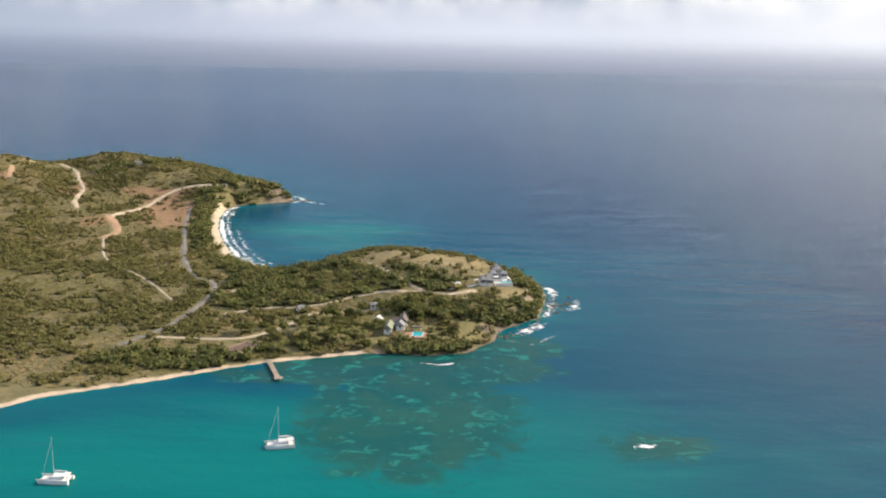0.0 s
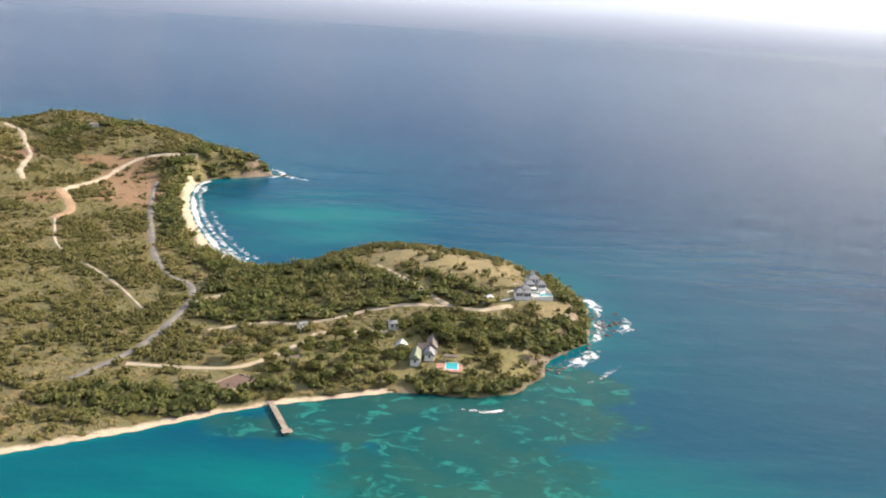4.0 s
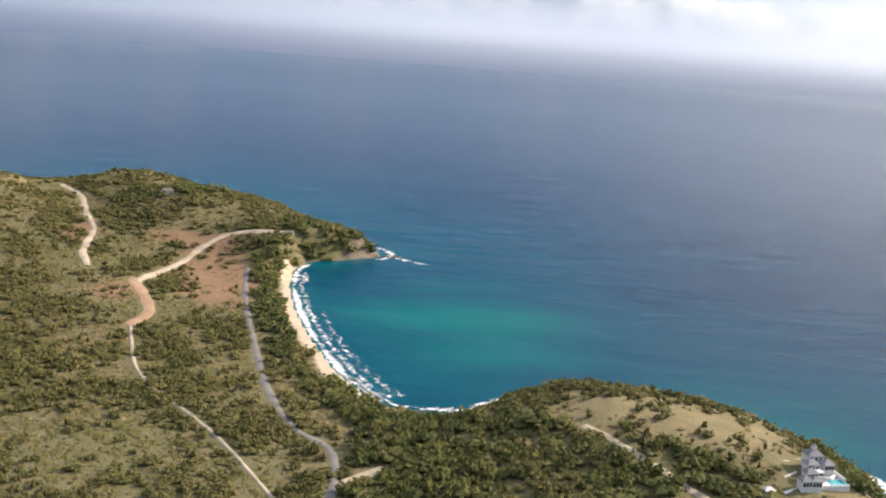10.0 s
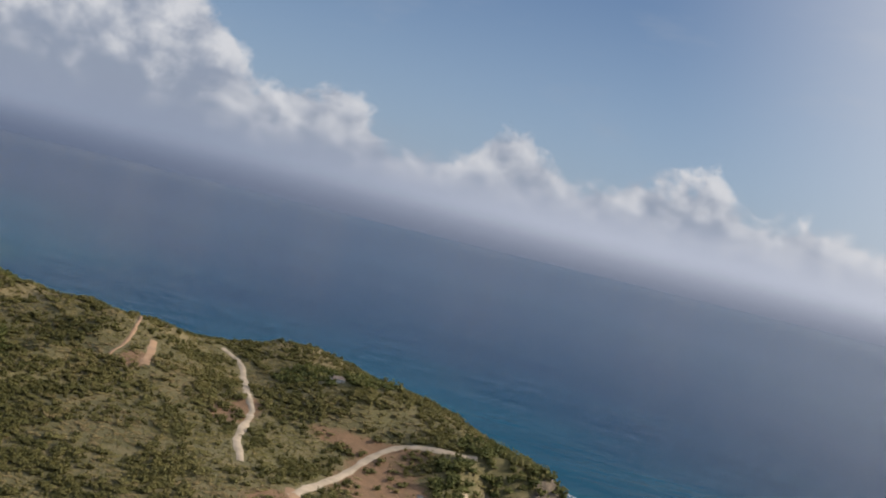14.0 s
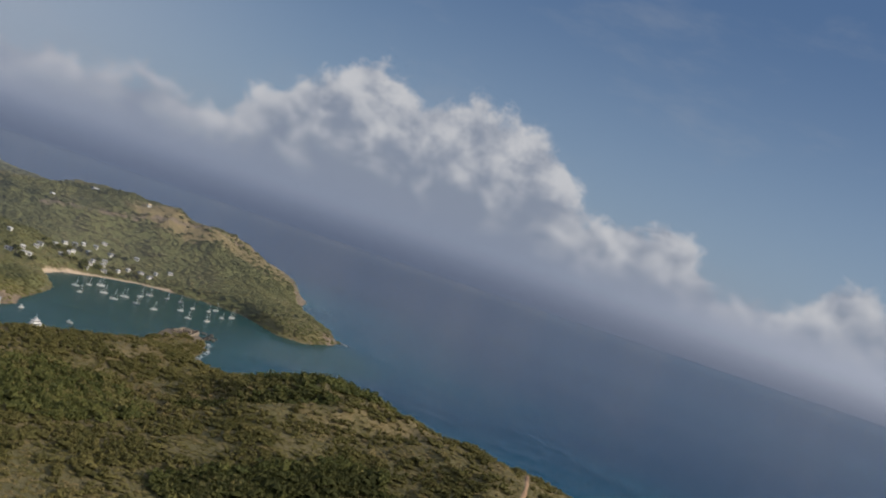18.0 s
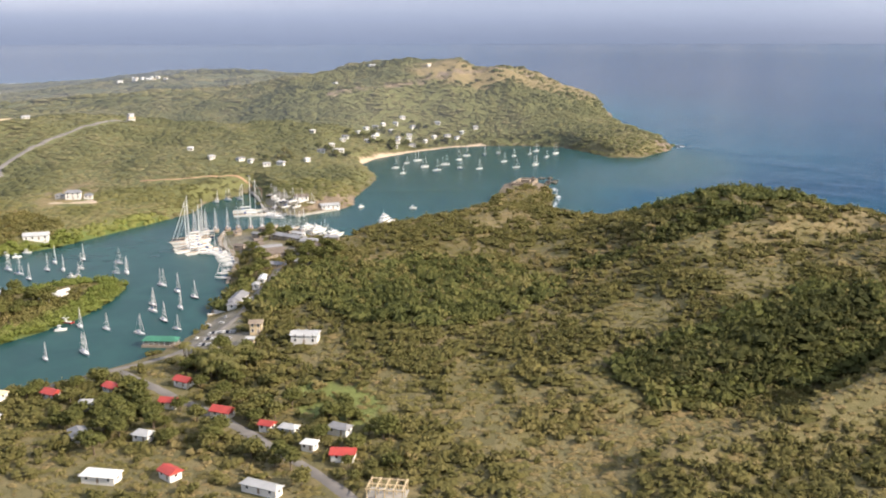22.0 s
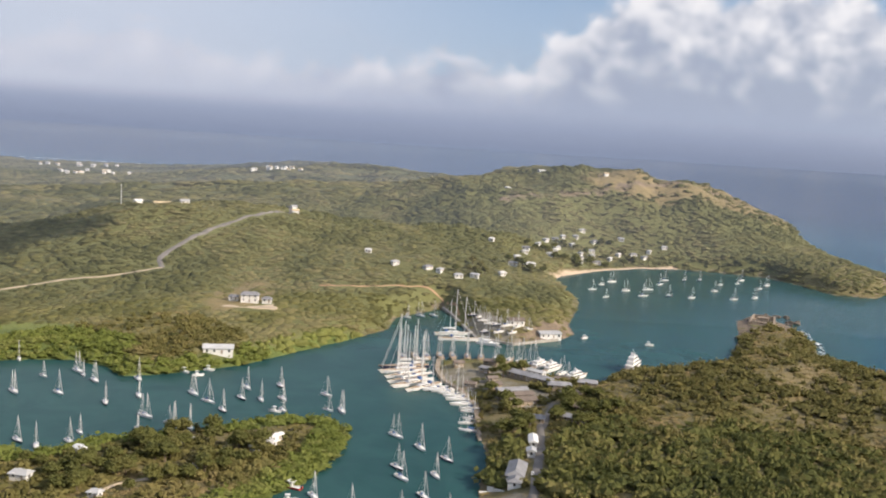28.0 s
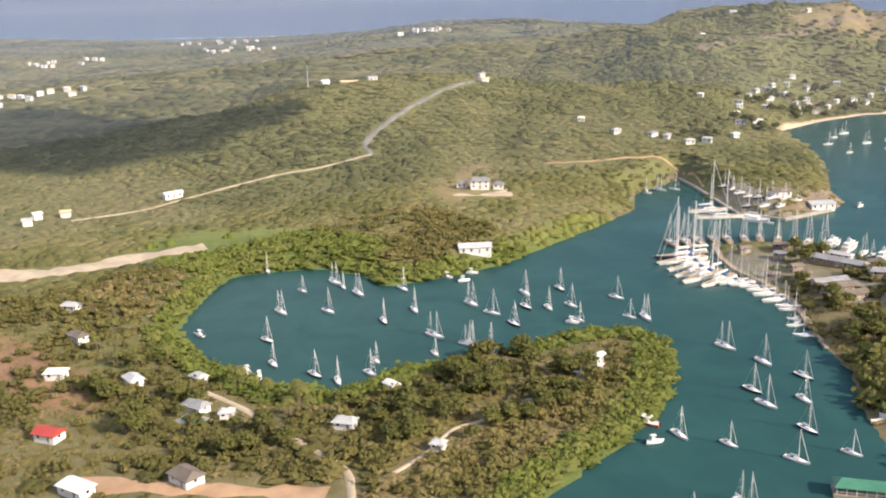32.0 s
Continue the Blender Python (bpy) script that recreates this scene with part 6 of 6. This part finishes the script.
# the dock: tall-rigged yachts, classic wooden yachts, motor yachts
BIG_SLOOP = sloop("tall white sailing superyacht berthed at the dockyard", 23.0, masts=1, tall=1.2, wire=0.04, deck=TEAK)
BIG_KETCH = sloop("two-masted white sailing superyacht at the quay", 25.0, masts=2, tall=1.02, wire=0.04, deck=TEAK)
BLACK_KETCH = sloop("dark-hulled two-masted sailing superyacht at the quay", 26.0, masts=2, hull=NAVY, tall=1.08, wire=0.04, deck=TEAK)
CLASSIC = sloop("classic wooden yacht with varnished deck at the quay", 13.0, hull=TIMBER, masts=2, tall=1.12, deck=TEAK, wire=0.05)
BIG_SLOOP.matrix_basis = pose(-911, 937, 0, 0, 0, 262)
BLACK_KETCH.matrix_basis = pose(-923, 948, 0, 0, 0, 246)
BIG_KETCH.matrix_basis = pose(-955, 1022, 0, 0, 0, 52)
copy_thing(BIG_KETCH, pose(-918, 942, 0, 0, 0, 252))
copy_thing(BIG_SLOOP, pose(-904, 932, 0, 0, 0, 266))
copy_thing(BIG_KETCH, pose(-897, 929, 0, 0, 0, 268))
copy_thing(BIG_SLOOP, pose(-889, 929, 0, 0, 0, 272))
copy_thing(BIG_SLOOP, pose(-968, 1030, 0, 0, 0, 60))
CLASSIC.matrix_basis = pose(-934, 974, 0, 0, 0, 150)
TALL_SLOOP = sloop("tall-masted white yacht berthed stern-to at the quay", 12.0, tall=1.35)
TALL_SLOOP.matrix_basis = pose(-884, 931, 0, 0, 0, 254)
for x, y, a in ((-937, 968, 152), (-940, 961, 156), (-895, 1010, 102), (-888, 1012, 99), (-930, 981, 147), (-926, 987, 143), (-920, 993, 138), (-915, 999, 130), (-908, 1004, 118), (-901, 1007, 108)):
    copy_thing(CLASSIC, pose(x, y, 0, 0, 0, a))
for k, (x, y, a) in enumerate(((-880, 933, 250), (-876, 932, 246), (-871, 931, 243), (-865, 929, 240), (-858, 925, 238), (-852, 922, 236), (-848, 919, 240), (-841, 911, 222), (-837, 905, 232), (-829, 898, 215),
                               (-868, 1013, 96), (-864, 1013, 95))):
    tagged(copy_thing((TALL_SLOOP, LONG_SLOOP, KETCH, TALL_SLOOP)[k % 4] if k < 6 else (WHITE_SLOOP, LONG_SLOOP, KETCH, SMALL_SLOOP)[k % 4], pose(x, y, 0, 0, 0, a + 7 * math.sin(5.0 * k))), group="yachts berthed at the dockyard")
# boats hauled out on the slipway
for k, (x, y) in enumerate(((-966, 1056), (-958, 1052), (-950, 1050), (-944, 1053), (-939, 1058), (-935, 1064), (-951, 1042), (-943, 1046), (-936, 1050), (-975, 1062), (-984, 1066))):
    z = ground_z(x, y) + 0.7
    tagged(copy_thing((WHITE_SLOOP, SMALL_SLOOP, DARK_SLOOP, LONG_SLOOP)[k % 4], pose(x, y, z, 0, 0, 60 + 9 * (k % 5))), "sailing yacht hauled out on the slipway hard", group="boats on the slipway")
MOTOR = motor_yacht("white motor yacht with three decks in the harbour", 26.0)
MOTOR.matrix_basis = pose(-852, 1058, 0, 0, 0, 108)
SMALL_MOTOR = motor_yacht("white motor yacht berthed stern-to at the quay", 18.0, 2)
SMALL_MOTOR.matrix_basis = pose(-884, 1014, 0, 0, 0, 100)
copy_thing(SMALL_MOTOR, pose(-876, 1015, 0, 0, 0, 98))
copy_thing(SMALL_MOTOR, pose(-857, 1012, 0, 0, 0, 95))
BOAT = launch("white motor launch with a canopy", 5.2)
BOAT.matrix_basis = pose(-897, 841 + 4, 0, 0, 0, 30)
for x, y, a in ((-972, 858, 40), (-966, 848, 60), (-975, 846, 20), (-984, 729, 200), (-933, 727, 150), (-940, 726, 170), (-916, 1098, 80), (-882, 1120, 40), (-930, 1030, 10), (-1020, 1040, 20), (-812, 790, 60)):
    tagged(copy_thing(BOAT, pose(x, y, 0, 0, 0, a)), group="launches")
RED_BOAT = launch("red workboat at the shore", 9.0, RED)
RED_BOAT.matrix_basis = pose(-822, 798, 0, 0, 0, 200)
copy_thing(RED_BOAT, pose(-843, 1034, 0, 0, 0, 150))
CAT = catamaran("white cruising catamaran anchored off a beach")
CAT.matrix_basis = pose(-57, 408, 0, 0, 0, 190)
copy_thing(CAT, pose(-143, 372, 0, 0, 0, 175))
copy_thing(CAT, pose(-938, 1030, 0, 0, 0, 20))

# ---- cars by the waterfront ----


def car(label, paint):
    c = thing("car", label, "car", "cars in the waterfront car park")
    part("body", block(0, 0, 0.35, 4.2, 1.75, 0.6, top=0.96), paint, c)
    cab = part("cabin", block(-0.2, 0, 0.95, 2.3, 1.6, 0.55, top=0.78), paint, c)
    part("glass", block(-0.2, 0, 1.0, 2.34, 1.62, 0.38, top=0.84), DARK, cab)
    for sx in (-1, 1):
        for sy in (-1, 1):
            part("wheel", bar((sx * 1.3, sy * 0.72, 0.32), (sx * 1.3, sy * 0.9, 0.32), 0.32, sides=10), DARK, c)
    for sy in (-1, 1):
        part("headlight", block(2.09, sy * 0.6, 0.65, 0.08, 0.35, 0.16), WHITE, c)
    return c


CARS = [car("white parked car by the harbour", WHITE), car("grey parked car by the harbour", METAL), car("dark parked car by the harbour", NAVY), car("red parked car by the harbour", RED)]
spots = [(-736.5 + 1.45 * (k % 8) - 4.6 * (k // 8), 813.5 + 0.85 * (k % 8) + 6.2 * (k // 8), 122) for k in range(24)] + [(-763, 838, 20), (-758, 834, 25), (-754, 839, 30), (-760, 846, 125), (-749, 821, 120), (-786, 891, 131), (-769, 868, 128), (-744, 842, 35)]
for k, (x, y, a) in enumerate(spots):
    c = CARS[(0, 1, 2, 0, 1, 2, 3)[(k * 5 + k // 4) % 7]]
    m = pose(x, y, ground_z(x, y) + 0.05, 0, 0, a) @ Matrix.Diagonal((0.62, 0.62, 0.62, 1))
    if c.matrix_basis == Matrix.Identity(4):
        c.matrix_basis = m
    else:
        copy_thing(c, m @ Matrix.Diagonal((1 / 0.62, 1 / 0.62, 1 / 0.62, 1)))

# ---- single trees and palms in gardens and along the beaches ----


def tree(label, height, spread, seed, leaves=GROVE):
    r = random.Random(seed)
    t = thing("tree", label, "tree")
    bm = bmesh.new()
    fork = Vector((r.uniform(-0.3, 0.3), r.uniform(-0.3, 0.3), height * 0.38))
    rod(bm, (0, 0, -0.6), fork, 0.05 * height, 0.035 * height, 7)
    tips = []
    for k in range(5):
        a = k * 1.26 + r.uniform(-0.3, 0.3)
        tip = fork + Vector((math.cos(a) * spread * 0.26, math.sin(a) * spread * 0.26, height * r.uniform(0.2, 0.36)))
        rod(bm, fork, tip, 0.028 * height, 0.012 * height, 5)
        tips.append(tip)
    part("trunk", bm, BARK, t)
    verts, faces, base = [], [], 0
    for k, tip in enumerate(tips + [fork + Vector((0, 0, height * 0.45))]):
        co, tri = crown_shape(7, 40, seed * 10 + k)
        size = spread * r.uniform(0.46, 0.62)
        verts.append((co - (0, 0, 0.5)) * (size, size, size * 0.72) + np.array(tip) + (0, 0, height * 0.06))
        faces.append(tri + base)
        base += len(co)
    me = bpy.data.meshes.new("crown")
    fill(me, np.concatenate(verts), np.concatenate(faces))
    me.attributes.new("tone", "FLOAT", "POINT").data.foreach_set("value", np.full(base, r.uniform(0.35, 0.75), np.float32))
    me.materials.append(leaves)
    new("crown", me).parent = t
    return t


def palm(label, height, seed):
    r = random.Random(seed)
    t = thing("palm", label, "palm tree")
    bm = bmesh.new()
    at = Vector((0, 0, -0.5))
    for k in range(5):
        to = Vector((0.10 * (k + 1) ** 1.4 * r.uniform(0.6, 1.2), 0.05 * k, -0.5 + (height + 0.5) * (k + 1) / 5))
        rod(bm, at, to, 0.24 - 0.02 * k, 0.22 - 0.02 * k, 6)
        at = to
    part("trunk", bm, BARK, t)
    bm = bmesh.new()
    for k in range(15):
        a, lift = k * 2.399, r.uniform(-0.1, 0.9)
        side = Vector((-math.sin(a), math.cos(a), 0))
        prev = None
        for j in range(6):
            s = j / 5
            mid = at + Vector((math.cos(a), math.sin(a), 0)) * (2.9 * s) + Vector((0, 0, lift * 1.6 * s - 2.3 * s * s))
            w = 0.42 * math.sin(math.pi * (0.12 + 0.83 * s))
            pair = (bm.verts.new(mid + side * w - Vector((0, 0, 0.22 * w))), bm.verts.new(mid), bm.verts.new(mid - side * w - Vector((0, 0, 0.22 * w))))
            if prev:
                bm.faces.new((prev[0], pair[0], pair[1], prev[1]))
                bm.faces.new((prev[1], pair[1], pair[2], prev[2]))
            prev = pair
    ob = part("fronds", bm, GROVE, t)
    me = ob.data
    me.attributes.new("tone", "FLOAT", "POINT").data.foreach_set("value", np.full(len(me.vertices), 0.7, np.float32))
    return t


def set_out(kinds, spots, group, seed):
    r = random.Random(seed)
    fresh = list(kinds)
    for k, (x, y) in enumerate(spots):
        m = pose(x, y, ground_z(x, y), 0, 0, r.uniform(0, 360))
        if fresh:
            fresh.pop(0).matrix_basis = m
            tagged(kinds[k], group=group)
        else:
            tagged(copy_thing(kinds[r.randrange(len(kinds))], m), group=group)


def in_patches(patches, seed, clear=2.0):
    """Spots spread by chance in oval patches of land: x, y, half sizes, how many."""
    r = np.random.default_rng(seed)
    out = []
    for cx, cy, rx, ry, count in patches:
        p = np.stack([cx + rx * r.uniform(-1, 1, count * 2), cy + ry * r.uniform(-1, 1, count * 2)], -1)
        ok = off_roads(p[:, 0], p[:, 1], clear) & (shore_distance(p[:, 0], p[:, 1]) > 3)
        out += [tuple(q) for q in p[ok][:count]]
    return out


GARDEN_TREES = [tree("broad dark green garden tree with rounded crown", 6.0, 7.0, 1), tree("spreading olive green tree on a dry lawn", 5.0, 6.5, 2), tree("tall leafy shade tree", 7.5, 7.5, 3), tree("small rounded bushy tree", 4.0, 4.6, 4)]
tagged(GARDEN_TREES[2], "tall leafy shade tree beside houses")
set_out(GARDEN_TREES, in_patches([(-60, 572, 44, 28, 40), (25, 582, 28, 20, 8), (-10, 600, 40, 14, 16), (-838, 948, 30, 26, 14), (-803, 926, 14, 28, 24), (-704, 803, 18, 12, 30), (-650, 775, 60, 26, 60), (-700, 750, 50, 26, 40), (-870, 770, 26, 40, 60), (-920, 690, 40, 18, 16), (-870, 975, 24, 12, 8), (-1120, 1370, 26, 60, 40), (-1058, 1165, 16, 50, 16)], 3), "garden trees", 5)
PALMS = [palm("slender coconut palm with drooping fronds", 8.0, 1), palm("short coconut palm near the beach", 6.0, 2)]
set_out(PALMS, in_patches([(-60, 548, 34, 12, 14), (-706, 800, 20, 12, 44), (-1078, 1380, 8, 60, 16), (-1000, 700, 40, 14, 12), (-905, 715, 30, 10, 8)], 9), "coconut palms", 6)
plant_all()
